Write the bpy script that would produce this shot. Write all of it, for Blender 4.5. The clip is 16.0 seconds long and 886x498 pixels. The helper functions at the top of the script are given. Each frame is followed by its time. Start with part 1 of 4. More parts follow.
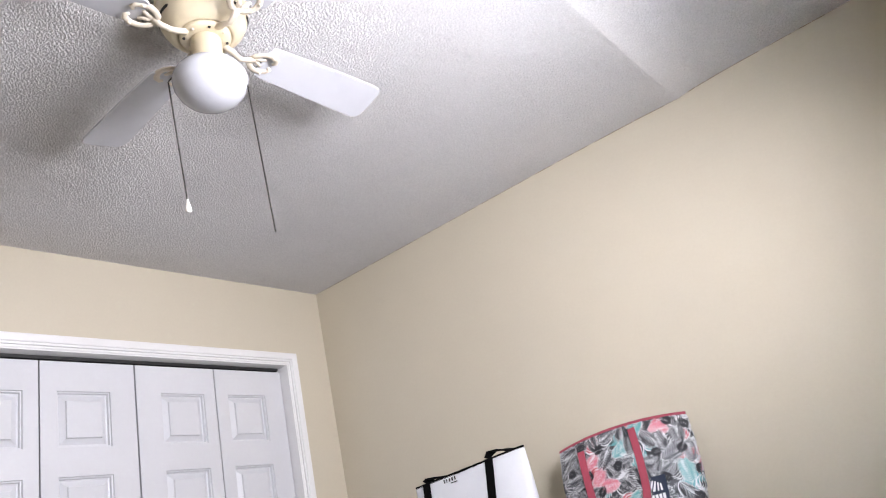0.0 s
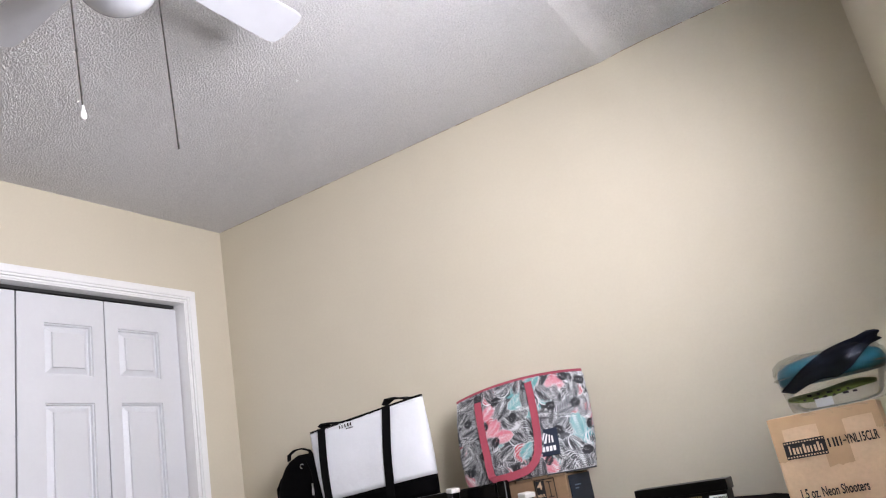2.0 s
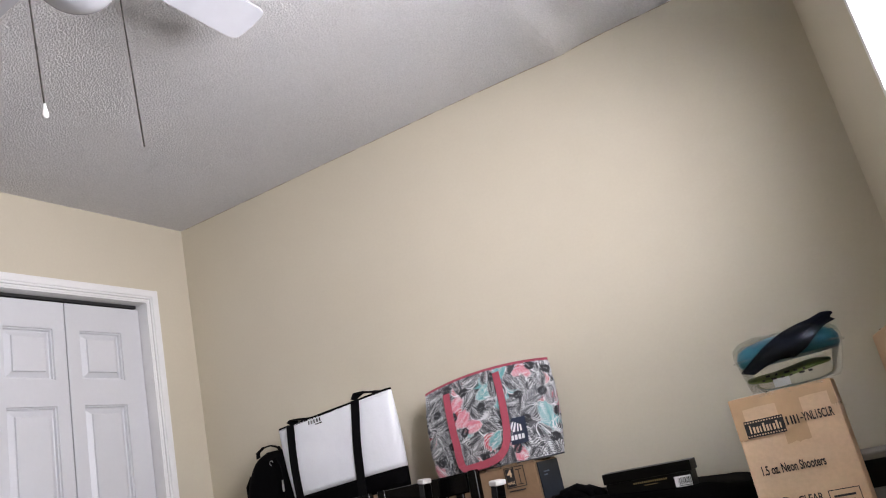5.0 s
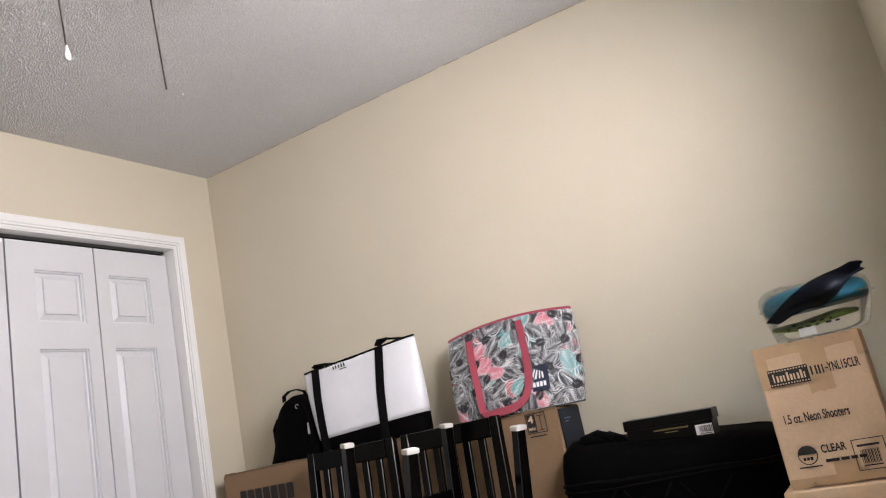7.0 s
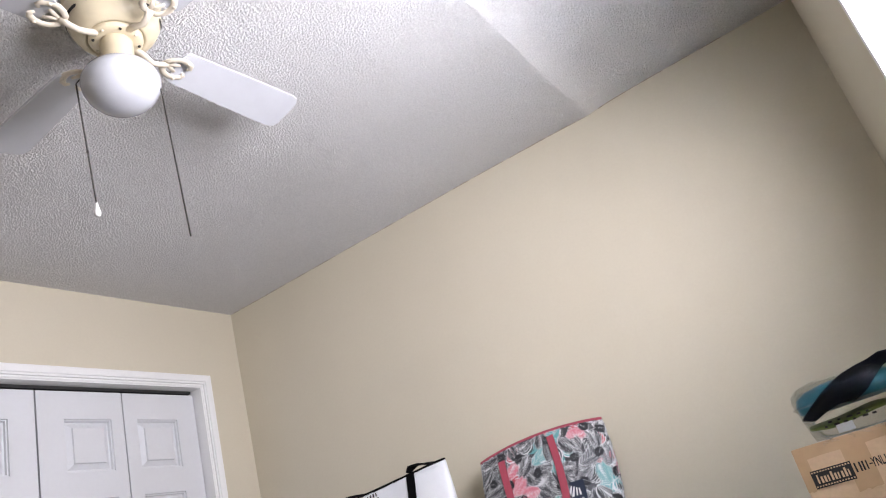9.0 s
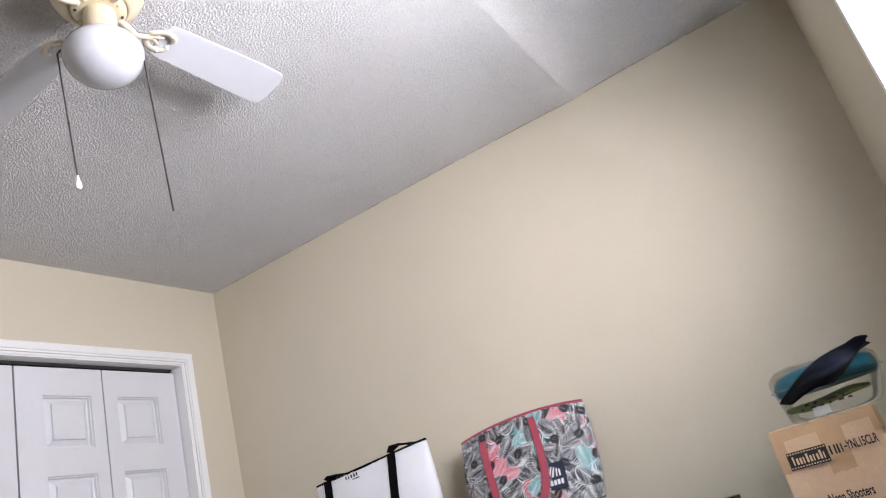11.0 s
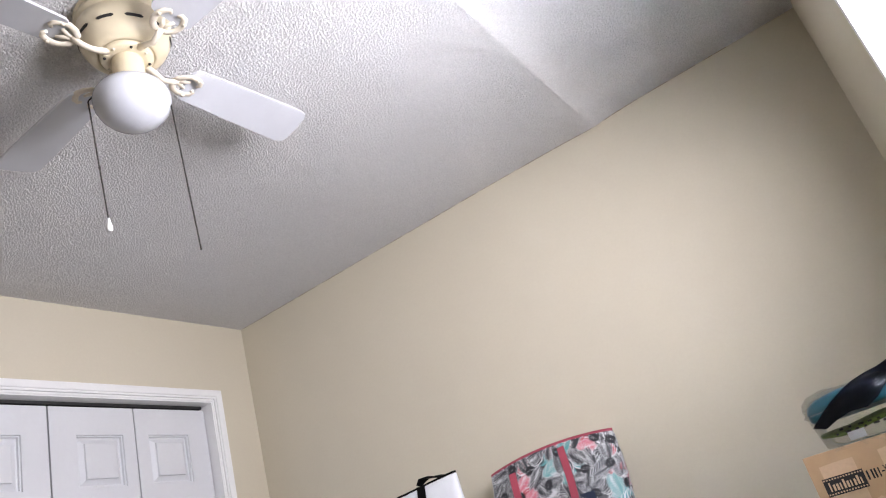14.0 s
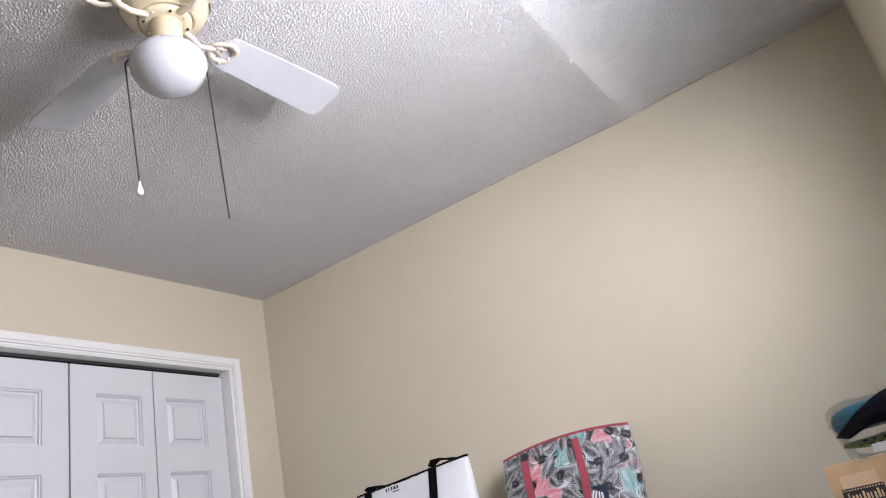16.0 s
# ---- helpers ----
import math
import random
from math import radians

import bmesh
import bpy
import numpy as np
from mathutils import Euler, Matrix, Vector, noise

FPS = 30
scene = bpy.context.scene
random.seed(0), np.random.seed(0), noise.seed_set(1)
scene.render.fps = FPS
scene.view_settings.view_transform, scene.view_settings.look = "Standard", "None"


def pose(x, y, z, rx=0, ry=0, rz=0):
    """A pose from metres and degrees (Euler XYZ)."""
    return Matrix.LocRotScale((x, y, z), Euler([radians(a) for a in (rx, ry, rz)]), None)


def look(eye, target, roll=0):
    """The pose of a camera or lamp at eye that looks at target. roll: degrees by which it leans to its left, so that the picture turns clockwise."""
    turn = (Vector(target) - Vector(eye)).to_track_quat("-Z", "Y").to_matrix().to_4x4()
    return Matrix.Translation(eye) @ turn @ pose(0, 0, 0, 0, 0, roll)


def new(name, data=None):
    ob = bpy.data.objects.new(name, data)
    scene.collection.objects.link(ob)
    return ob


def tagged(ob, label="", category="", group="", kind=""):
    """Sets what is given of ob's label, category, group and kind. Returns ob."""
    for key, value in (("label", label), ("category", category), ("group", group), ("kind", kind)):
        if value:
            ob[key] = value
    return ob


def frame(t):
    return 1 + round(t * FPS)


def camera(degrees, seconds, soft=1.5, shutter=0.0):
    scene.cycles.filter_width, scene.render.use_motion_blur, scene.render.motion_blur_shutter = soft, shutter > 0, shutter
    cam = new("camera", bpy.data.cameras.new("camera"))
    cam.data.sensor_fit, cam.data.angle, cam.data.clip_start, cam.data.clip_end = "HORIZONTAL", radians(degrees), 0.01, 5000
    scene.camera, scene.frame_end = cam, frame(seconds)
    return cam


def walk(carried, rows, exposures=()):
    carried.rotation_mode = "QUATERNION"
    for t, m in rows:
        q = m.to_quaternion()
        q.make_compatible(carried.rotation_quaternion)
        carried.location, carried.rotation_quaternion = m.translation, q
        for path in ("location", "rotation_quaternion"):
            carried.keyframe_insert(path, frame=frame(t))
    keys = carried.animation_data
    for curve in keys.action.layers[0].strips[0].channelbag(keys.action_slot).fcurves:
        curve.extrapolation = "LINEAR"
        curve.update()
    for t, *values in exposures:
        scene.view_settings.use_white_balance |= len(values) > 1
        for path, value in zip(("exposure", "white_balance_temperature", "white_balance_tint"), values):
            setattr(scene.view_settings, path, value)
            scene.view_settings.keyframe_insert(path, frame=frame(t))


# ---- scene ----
cam = camera(60.9, 16.0, 1.1)
PATH = [
    (0, (2.653, -2.546, 1.095), (1.577, -1.033, 1.839), -13.0),
    (0.5, (2.62, -2.543, 1.076), (1.488, -1.041, 1.756), -12.8),
    (1, (2.626, -2.523, 1.067), (1.523, -0.983, 1.708), -10.2),
    (1.5, (2.62, -2.533, 1.065), (1.618, -0.918, 1.69), -10.4),
    (2, (2.615, -2.511, 1.06), (1.691, -0.844, 1.664), -10.8),
    (2.5, (2.61, -2.528, 1.065), (1.721, -0.839, 1.662), -11.6),
    (3, (2.616, -2.522, 1.06), (1.722, -0.841, 1.672), -12.1),
    (3.5, (2.616, -2.528, 1.064), (1.719, -0.848, 1.675), -12.6),
    (4, (2.618, -2.532, 1.06), (1.722, -0.849, 1.664), -12.9),
    (4.2, (2.612, -2.543, 1.055), (1.714, -0.854, 1.639), -12.9),
    (6.3, (2.606, -2.524, 1.054), (1.863, -0.754, 1.614), -13.3),
    (6.5, (2.6, -2.531, 1.054), (1.784, -0.776, 1.559), -12.4),
    (7, (2.607, -2.525, 1.044), (1.669, -0.82, 1.505), -11.7),
    (7.5, (2.611, -2.55, 1.04), (1.672, -0.907, 1.688), -13.0),
    (8, (2.617, -2.556, 1.047), (1.705, -0.965, 1.843), -14.9),
    (8.5, (2.655, -2.585, 1.029), (1.804, -1.016, 1.932), -17.4),
    (8.7, (2.633, -2.549, 1.045), (1.748, -0.94, 1.837), -16.7),
    (10.8, (2.623, -2.545, 1.035), (1.766, -0.88, 1.738), -15.7),
    (11, (2.623, -2.545, 1.037), (1.764, -0.884, 1.747), -15.7),
    (11.5, (2.628, -2.544, 1.039), (1.76, -0.892, 1.759), -15.9),
    (12, (2.629, -2.543, 1.034), (1.755, -0.9, 1.766), -16.2),
    (12.5, (2.626, -2.551, 1.039), (1.748, -0.911, 1.775), -16.4),
    (13, (2.636, -2.549, 1.038), (1.749, -0.92, 1.784), -16.6),
    (13.5, (2.631, -2.569, 1.04), (1.749, -0.941, 1.797), -16.8),
    (14, (2.633, -2.554, 1.033), (1.755, -0.945, 1.832), -16.8),
    (14.5, (2.621, -2.574, 1.044), (1.765, -0.969, 1.875), -16.5),
    (15, (2.636, -2.558, 1.031), (1.812, -0.981, 1.943), -16.0),
    (15.5, (2.618, -2.583, 1.049), (1.79, -1.016, 1.976), -14.3),
    (16, (2.617, -2.549, 1.042), (1.674, -0.963, 1.813), -12.5),
]
EXPOSURE = [(0.0, 0.42, 6500, 10), (0.5, 0.46, 6500, 10), (1.5, 0.46, 6500, 10), (2.5, 0.46, 6500, 10), (4.2, 0.4, 6500, 10), (6.3, -0.17, 6850, 10), (6.5, -0.07, 6850, 10), (7.0, 0.32, 6950, 10), (7.5, 0.42, 6600, 10), (8.5, 0.26, 6500, 10), (11.0, 0.27, 6500, 10), (12.5, 0.26, 6500, 10), (14.5, 0.24, 6500, 10), (15.0, 0.24, 6500, 10), (15.5, 0.15, 6500, 10), (16.0, 0.15, 6500, 10)]
walk(cam, [(t, look(eye, target, roll)) for t, eye, target, roll in PATH], EXPOSURE)

# ---- light ----
world = bpy.data.worlds.new("world")
scene.world = world
world.use_nodes = True
wn = world.node_tree
sky = wn.nodes.new("ShaderNodeTexSky")
sky.sky_type = "NISHITA"
sky.sun_disc = False
sky.sun_elevation = radians(48)
sky.sun_rotation = radians(200)
wn.links.new(sky.outputs[0], wn.nodes["Background"].inputs[0])
wn.nodes["Background"].inputs[1].default_value = 0.12

# the room: wall A (closet) at x = 0, wall B (long) at y = 0, wall C (window) at x = XC, wall D behind
H, XC, YD = 2.455, 2.80, -3.5
WIN_Y0, WIN_Y1, WIN_Z0, WIN_Z1 = -1.90, -1.09, 1.425, 2.12
FOLD = 2.024

daylight = bpy.data.lights.new("window_daylight", "AREA")
daylight.shape = "RECTANGLE"
daylight.size, daylight.size_y = WIN_Y1 - WIN_Y0 - 0.01, WIN_Z1 - WIN_Z0 - 0.04
daylight.energy = 69
daylight.color = (0.938, 0.917, 1.0)
lamp = new("window_daylight", daylight)
lamp.matrix_world = look((XC + 0.046, (WIN_Y0 + WIN_Y1) / 2, (WIN_Z0 + WIN_Z1) / 2), (XC - 1.0, (WIN_Y0 + WIN_Y1) / 2, (WIN_Z0 + WIN_Z1) / 2))


# ---- materials ----
def mat(name, color, rough=0.6, metal=0.0, grain=0.0, grain_scale=40.0, stain=0.0, stain_scale=3.0,
        bump=0.0, bump_scale=200.0, bump_dist=0.002, spec=0.5, sheen=0.0, rand=0.0):
    m = bpy.data.materials.new(name)
    m.use_nodes = True
    nt = m.node_tree
    b = nt.nodes["Principled BSDF"]
    b.inputs["Roughness"].default_value = rough
    b.inputs["Metallic"].default_value = metal
    b.inputs["Specular IOR Level"].default_value = spec
    if sheen:
        b.inputs["Sheen Weight"].default_value = sheen
    co = nt.nodes.new("ShaderNodeTexCoord").outputs["Object"]
    geo = nt.nodes.new("ShaderNodeNewGeometry").outputs["Position"]
    last = None

    def mul(sock, scale, amount, detail=4):
        nonlocal last
        n = nt.nodes.new("ShaderNodeTexNoise")
        n.inputs["Scale"].default_value = scale
        n.inputs["Detail"].default_value = detail
        nt.links.new(sock, n.inputs["Vector"])
        r = nt.nodes.new("ShaderNodeMapRange")
        r.inputs["From Min"].default_value, r.inputs["From Max"].default_value = 0.25, 0.75
        r.inputs["To Min"].default_value, r.inputs["To Max"].default_value = 1 - amount, 1 + amount * 0.5
        nt.links.new(n.outputs["Fac"], r.inputs["Value"])
        x = nt.nodes.new("ShaderNodeMix")
        x.data_type, x.blend_type = "RGBA", "MULTIPLY"
        x.inputs["Factor"].default_value = 1.0
        if last is None:
            x.inputs["A"].default_value = (*color, 1)
        else:
            nt.links.new(last, x.inputs["A"])
        nt.links.new(r.outputs[0], x.inputs["B"])
        last = x.outputs["Result"]

    if grain:
        mul(geo, grain_scale, grain)
    if stain:
        mul(geo, stain_scale, stain, 6)
    if rand:
        oi = nt.nodes.new("ShaderNodeObjectInfo")
        r = nt.nodes.new("ShaderNodeMapRange")
        r.inputs["To Min"].default_value, r.inputs["To Max"].default_value = 1 - rand, 1 + rand
        nt.links.new(oi.outputs["Random"], r.inputs["Value"])
        x = nt.nodes.new("ShaderNodeMix")
        x.data_type, x.blend_type = "RGBA", "MULTIPLY"
        x.inputs["Factor"].default_value = 1.0
        if last is None:
            x.inputs["A"].default_value = (*color, 1)
        else:
            nt.links.new(last, x.inputs["A"])
        nt.links.new(r.outputs[0], x.inputs["B"])
        last = x.outputs["Result"]
    if last is None:
        b.inputs["Base Color"].default_value = (*color, 1)
    else:
        nt.links.new(last, b.inputs["Base Color"])
    if bump:
        n = nt.nodes.new("ShaderNodeTexNoise")
        n.inputs["Scale"].default_value = bump_scale
        n.inputs["Detail"].default_value = 3
        nt.links.new(geo, n.inputs["Vector"])
        bp = nt.nodes.new("ShaderNodeBump")
        bp.inputs["Strength"].default_value = bump
        bp.inputs["Distance"].default_value = bump_dist
        nt.links.new(n.outputs["Fac"], bp.inputs["Height"])
        nt.links.new(bp.outputs[0], b.inputs["Normal"])
    return m


def ceiling_mat():
    """White sprayed plaster: a fine grit over the modelled blobs, its light and shade also speckled into the colour."""
    return mat("ceiling_texture", (0.83, 0.82, 0.815), 0.9, grain=0.16, grain_scale=190, stain=0.05, stain_scale=1.6, spec=0.2,
               bump=1.0, bump_scale=200, bump_dist=0.0075)


def clear_mat(name, tint=(1, 1, 1), gloss_rough=0.04, ior=1.45, strength=1.0):
    m = bpy.data.materials.new(name)
    m.use_nodes = True
    nt = m.node_tree
    nt.nodes.remove(nt.nodes["Principled BSDF"])
    t, g, f, x = (nt.nodes.new("ShaderNode" + k) for k in ("BsdfTransparent", "BsdfGlossy", "Fresnel", "MixShader"))
    t.inputs[0].default_value = (*tint, 1)
    g.inputs["Roughness"].default_value = gloss_rough
    f.inputs["IOR"].default_value = ior
    n = nt.nodes.new("ShaderNodeTexNoise")
    n.inputs["Scale"].default_value = 22
    bp = nt.nodes.new("ShaderNodeBump")
    bp.inputs["Strength"].default_value = 0.25
    bp.inputs["Distance"].default_value = 0.01
    nt.links.new(nt.nodes.new("ShaderNodeNewGeometry").outputs["Position"], n.inputs["Vector"])
    nt.links.new(n.outputs["Fac"], bp.inputs["Height"])
    if gloss_rough > 0.03:
        nt.links.new(bp.outputs[0], g.inputs["Normal"])
    half = nt.nodes.new("ShaderNodeMath")
    half.operation = "MULTIPLY"
    half.inputs[1].default_value = strength
    nt.links.new(f.outputs[0], half.inputs[0])
    nt.links.new(half.outputs[0], x.inputs[0])
    nt.links.new(t.outputs[0], x.inputs[1])
    nt.links.new(g.outputs[0], x.inputs[2])
    nt.links.new(x.outputs[0], nt.nodes["Material Output"].inputs[0])
    return m


def slat_mat():
    """Thin white vinyl that lets part of the daylight through."""
    m = mat("blind_vinyl", (0.80, 0.83, 0.86), 0.45)
    nt = m.node_tree
    b = nt.nodes["Principled BSDF"]
    t, x = nt.nodes.new("ShaderNodeBsdfTranslucent"), nt.nodes.new("ShaderNodeMixShader")
    t.inputs[0].default_value = (0.78, 0.84, 0.92, 1)
    x.inputs[0].default_value = 0.45
    nt.links.new(b.outputs[0], x.inputs[1])
    nt.links.new(t.outputs[0], x.inputs[2])
    nt.links.new(x.outputs[0], nt.nodes["Material Output"].inputs[0])
    return m


WALL = mat("wall_paint_cream", (0.575, 0.527, 0.418), 0.62, grain=0.02, grain_scale=90, stain=0.035, stain_scale=1.8,
           bump=0.12, bump_scale=260, bump_dist=0.0015, spec=0.3)
CEIL = ceiling_mat()
TRIM = mat("trim_white_paint", (0.79, 0.79, 0.79), 0.38, grain=0.015, grain_scale=60, stain=0.03, stain_scale=5, bump=0.05, bump_scale=150)
DOORW = mat("door_white_paint", (0.635, 0.645, 0.668), 0.42, grain=0.015, grain_scale=60, stain=0.035, stain_scale=4, bump=0.12, bump_scale=350, bump_dist=0.001)
CARPET = mat("carpet_brown", (0.24, 0.21, 0.175), 0.95, grain=0.3, grain_scale=300, stain=0.1, bump=0.8, bump_scale=400, bump_dist=0.006)
DARKGAP = mat("dark_metal_track", (0.03, 0.03, 0.03), 0.5, metal=0.3, grain=0.1)
CREAM = mat("fan_cream_enamel", (0.62, 0.54, 0.38), 0.32, grain=0.02, stain=0.06, stain_scale=25)
CREAM_ARM = mat("fan_arm_enamel", (0.66, 0.59, 0.48), 0.35, grain=0.02, stain=0.05, stain_scale=30)
BLADE = mat("fan_blade_white", (0.54, 0.55, 0.58), 0.45, grain=0.02, grain_scale=30, stain=0.05, stain_scale=9)
SLOT = mat("vent_slot_dark", (0.02, 0.018, 0.015), 0.8)
OPAL = mat("opal_glass", (0.48, 0.49, 0.52), 0.16, stain=0.02, stain_scale=8)
OPAL.node_tree.nodes["Principled BSDF"].inputs["Subsurface Weight"].default_value = 0.15
OPAL.node_tree.nodes["Principled BSDF"].inputs["Subsurface Radius"].default_value = (0.02, 0.02, 0.02)
CHAIN = mat("chain_dark_brass", (0.035, 0.030, 0.026), 0.45, metal=0.5)
FOB = mat("pull_fob_white", (0.80, 0.80, 0.78), 0.35)
CARD = mat("cardboard", (0.67, 0.465, 0.295), 0.82, grain=0.07, grain_scale=110, stain=0.13, stain_scale=6, bump=0.12, bump_scale=120)
CARD_TV = mat("cardboard_dull", (0.265, 0.165, 0.09), 0.85, grain=0.07, grain_scale=110, stain=0.12, stain_scale=4, bump=0.12, bump_scale=120)
CARD_EDGE = mat("cardboard_torn_edge", (0.20, 0.13, 0.075), 0.9, grain=0.3, grain_scale=120)
TAPE = mat("packing_tape", (0.50, 0.325, 0.18), 0.28, grain=0.05, grain_scale=30, stain=0.12, stain_scale=14, bump=0.3, bump_scale=45, bump_dist=0.003)
PAPER = mat("paper_label", (0.74, 0.60, 0.47), 0.7, grain=0.03, stain=0.05, stain_scale=12)
PAPERW = mat("white_label", (0.78, 0.78, 0.78), 0.55, grain=0.02)
INK = mat("printed_ink", (0.016, 0.014, 0.013), 0.7, grain=0.2, grain_scale=150)
NAVYCARD = mat("printed_navy_card", (0.010, 0.017, 0.030), 0.5, spec=0.2, grain=0.1, stain=0.2, stain_scale=10)
NAVYTEXT = mat("faded_print", (0.12, 0.17, 0.24), 0.6)
BLACKWOOD = mat("black_lacquered_wood", (0.0022, 0.0021, 0.0023), 0.12, spec=0.11, grain=0.25, grain_scale=60, stain=0.2, stain_scale=12, bump=0.03, bump_scale=90)
# paler, shinier copy of the lacquer: window highlights put into the chair edges
BLACKEDGE = mat("black_lacquer_glint_edge", (0.012, 0.012, 0.013), 0.28, spec=0.8, grain=0.5, grain_scale=35, stain=0.4, stain_scale=9)
BLACKFAB = mat("black_nylon", (0.0018, 0.0017, 0.0021), 0.75, grain=0.3, grain_scale=300, stain=0.25, stain_scale=9, bump=0.5, bump_scale=500, bump_dist=0.001, spec=0.04)
BLACKWEB = mat("black_webbing", (0.0018, 0.0017, 0.0021), 0.85, spec=0.12, grain=0.3, grain_scale=400, bump=0.5, bump_scale=600, bump_dist=0.001)
WHITEFAB = mat("white_coated_fabric", (0.80, 0.82, 0.86), 0.5, grain=0.02, grain_scale=200, stain=0.05, stain_scale=7, bump=0.5, bump_scale=18, bump_dist=0.006)
PRINTBASE = mat("print_base_pale", (0.64, 0.65, 0.67), 0.55, grain=0.06, grain_scale=150, stain=0.06, stain_scale=10)
CORAL = mat("coral_webbing", (0.35, 0.055, 0.085), 0.7, grain=0.12, grain_scale=250, stain=0.08, stain_scale=14, bump=0.4, bump_scale=450, bump_dist=0.001)
LEAF_GREY = mat("print_grey", (0.035, 0.038, 0.044), 0.6, grain=0.2, grain_scale=120)
LEAF_MID = mat("print_mid_grey", (0.085, 0.09, 0.10), 0.6, grain=0.2, grain_scale=120)
LEAF_RED = mat("print_coral", (0.48, 0.075, 0.10), 0.6, grain=0.2, grain_scale=120)
LEAF_PINK = mat("print_pink", (0.60, 0.18, 0.23), 0.6, grain=0.2, grain_scale=120)
LEAF_TEAL = mat("print_teal", (0.13, 0.36, 0.37), 0.6, grain=0.2, grain_scale=120)
LEAF_WHITE = mat("print_white", (0.74, 0.75, 0.77), 0.6, grain=0.05)
LEAF_DARK = mat("print_black", (0.012, 0.013, 0.018), 0.6)
NAVYLOGO = mat("navy_patch", (0.012, 0.022, 0.05), 0.5)
BLACKBOX = mat("black_coated_card", (0.002, 0.0019, 0.0022), 0.3, spec=0.15, grain=0.2, grain_scale=50, stain=0.15, stain_scale=10)
GOLD = mat("gold_foil", (0.33, 0.25, 0.11), 0.35, metal=0.7)
ZIP = mat("zip_metal", (0.5, 0.5, 0.5), 0.3, metal=1.0)
CLEAR = clear_mat("clear_plastic", (0.97, 0.98, 0.98), 0.035, 1.45, 0.5)
TEAL = mat("teal_plastic", (0.004, 0.105, 0.155), 0.4, grain=0.06, stain=0.1, stain_scale=20)
NAVYCLOTH = mat("navy_cloth", (0.008, 0.010, 0.022), 0.8, grain=0.25, grain_scale=200, stain=0.2, stain_scale=18, spec=0.1)
LIME = mat("lime_print", (0.14, 0.19, 0.035), 0.5, grain=0.1, stain=0.2, stain_scale=30)
GREYCARD = mat("grey_card", (0.21, 0.2, 0.19), 0.7, grain=0.05, stain=0.08, stain_scale=12)
VINYL = slat_mat()
GLASS = clear_mat("window_glass", (0.96, 0.98, 0.98), 0.0, 1.5)
FELT = mat("white_felt_pad", (0.66, 0.64, 0.61), 0.8, grain=0.1, grain_scale=200)
CORD = mat("white_cord", (0.7, 0.7, 0.68), 0.7)


# ---- building helpers ----
def mesh_of(name, bm, material, smooth=False):
    me = bpy.data.meshes.new(name)
    bmesh.ops.recalc_face_normals(bm, faces=bm.faces)
    bm.to_mesh(me)
    bm.free()
    for m in material if isinstance(material, (list, tuple)) else [material]:
        me.materials.append(m)
    if smooth:
        me.polygons.foreach_set("use_smooth", [True] * len(me.polygons))
    return me


def part(name, bm, material, parent, label="", smooth=False, at=None):
    ob = new(name, mesh_of(name, bm, material, smooth))
    ob.parent = parent
    if at is not None:
        ob.matrix_local = at
    if label:
        ob["label"] = label
    return ob


def thing(name, label, category, m=None, group="", kind=""):
    ob = new(name)
    ob.empty_display_size = 0.05
    if m is not None:
        ob.matrix_basis = m
    return tagged(ob, label, category, group, kind)


def structure(name, bm, material, label, category, smooth=False):
    return tagged(new(name, mesh_of(name, bm, material, smooth)), label, category, kind="structure")


def box(bm, x0, x1, y0, y1, z0, z1, bevel=0.0, m=None, seg=2):
    r = bmesh.ops.create_cube(bm, size=1.0)
    vs = r["verts"]
    bmesh.ops.transform(bm, verts=vs, matrix=Matrix.Translation(((x0 + x1) / 2, (y0 + y1) / 2, (z0 + z1) / 2))
                        @ Matrix.Diagonal((abs(x1 - x0), abs(y1 - y0), abs(z1 - z0), 1)))
    if bevel:
        es = list({e for v in vs for e in v.link_edges})
        out = bmesh.ops.bevel(bm, geom=es, offset=bevel, segments=seg, affect="EDGES", profile=0.5)
        vs = list({v for f in out["faces"] for v in f.verts} | {v for v in vs if v.is_valid})
    if m is not None:
        bmesh.ops.transform(bm, verts=[v for v in vs if v.is_valid], matrix=m)
    return vs


def boxed(*a, **k):
    bm = bmesh.new()
    box(bm, *a, **k)
    return bm


def lathe(profile, n=40, m=None):
    """A turned body from (radius, height) pairs."""
    bm = bmesh.new()
    rings = []
    for r, z in profile:
        if r < 1e-5:
            rings.append([bm.verts.new((0, 0, z))])
        else:
            rings.append([bm.verts.new((r * math.cos(2 * math.pi * k / n), r * math.sin(2 * math.pi * k / n), z)) for k in range(n)])
    for a, b in zip(rings, rings[1:]):
        for k in range(n):
            q = [a[k % len(a)], a[(k + 1) % len(a)], b[(k + 1) % len(b)], b[k % len(b)]]
            q = list(dict.fromkeys(q))
            if len(q) > 2:
                bm.faces.new(q)
    if m is not None:
        bm.transform(m)
    return bm


def tube(bm, pts, radius, n=8, flat=1.0):
    """A bent rod through points; radius may be a list."""
    rs = radius if isinstance(radius, (list, tuple)) else [radius] * len(pts)
    pts = [Vector(p) for p in pts]
    rings = []
    for i, p in enumerate(pts):
        d = (pts[min(i + 1, len(pts) - 1)] - pts[max(i - 1, 0)]).normalized()
        u = d.cross((0, 0, 1) if abs(d.z) < 0.9 else (1, 0, 0)).normalized()
        v = d.cross(u)
        rings.append([bm.verts.new(p + rs[i] * (math.cos(2 * math.pi * k / n) * u + flat * math.sin(2 * math.pi * k / n) * v)) for k in range(n)])
    for a, b in zip(rings, rings[1:]):
        for k in range(n):
            bm.faces.new([a[k], a[(k + 1) % n], b[(k + 1) % n], b[k]])
    bm.faces.new(rings[0])
    bm.faces.new(rings[-1])
    return bm


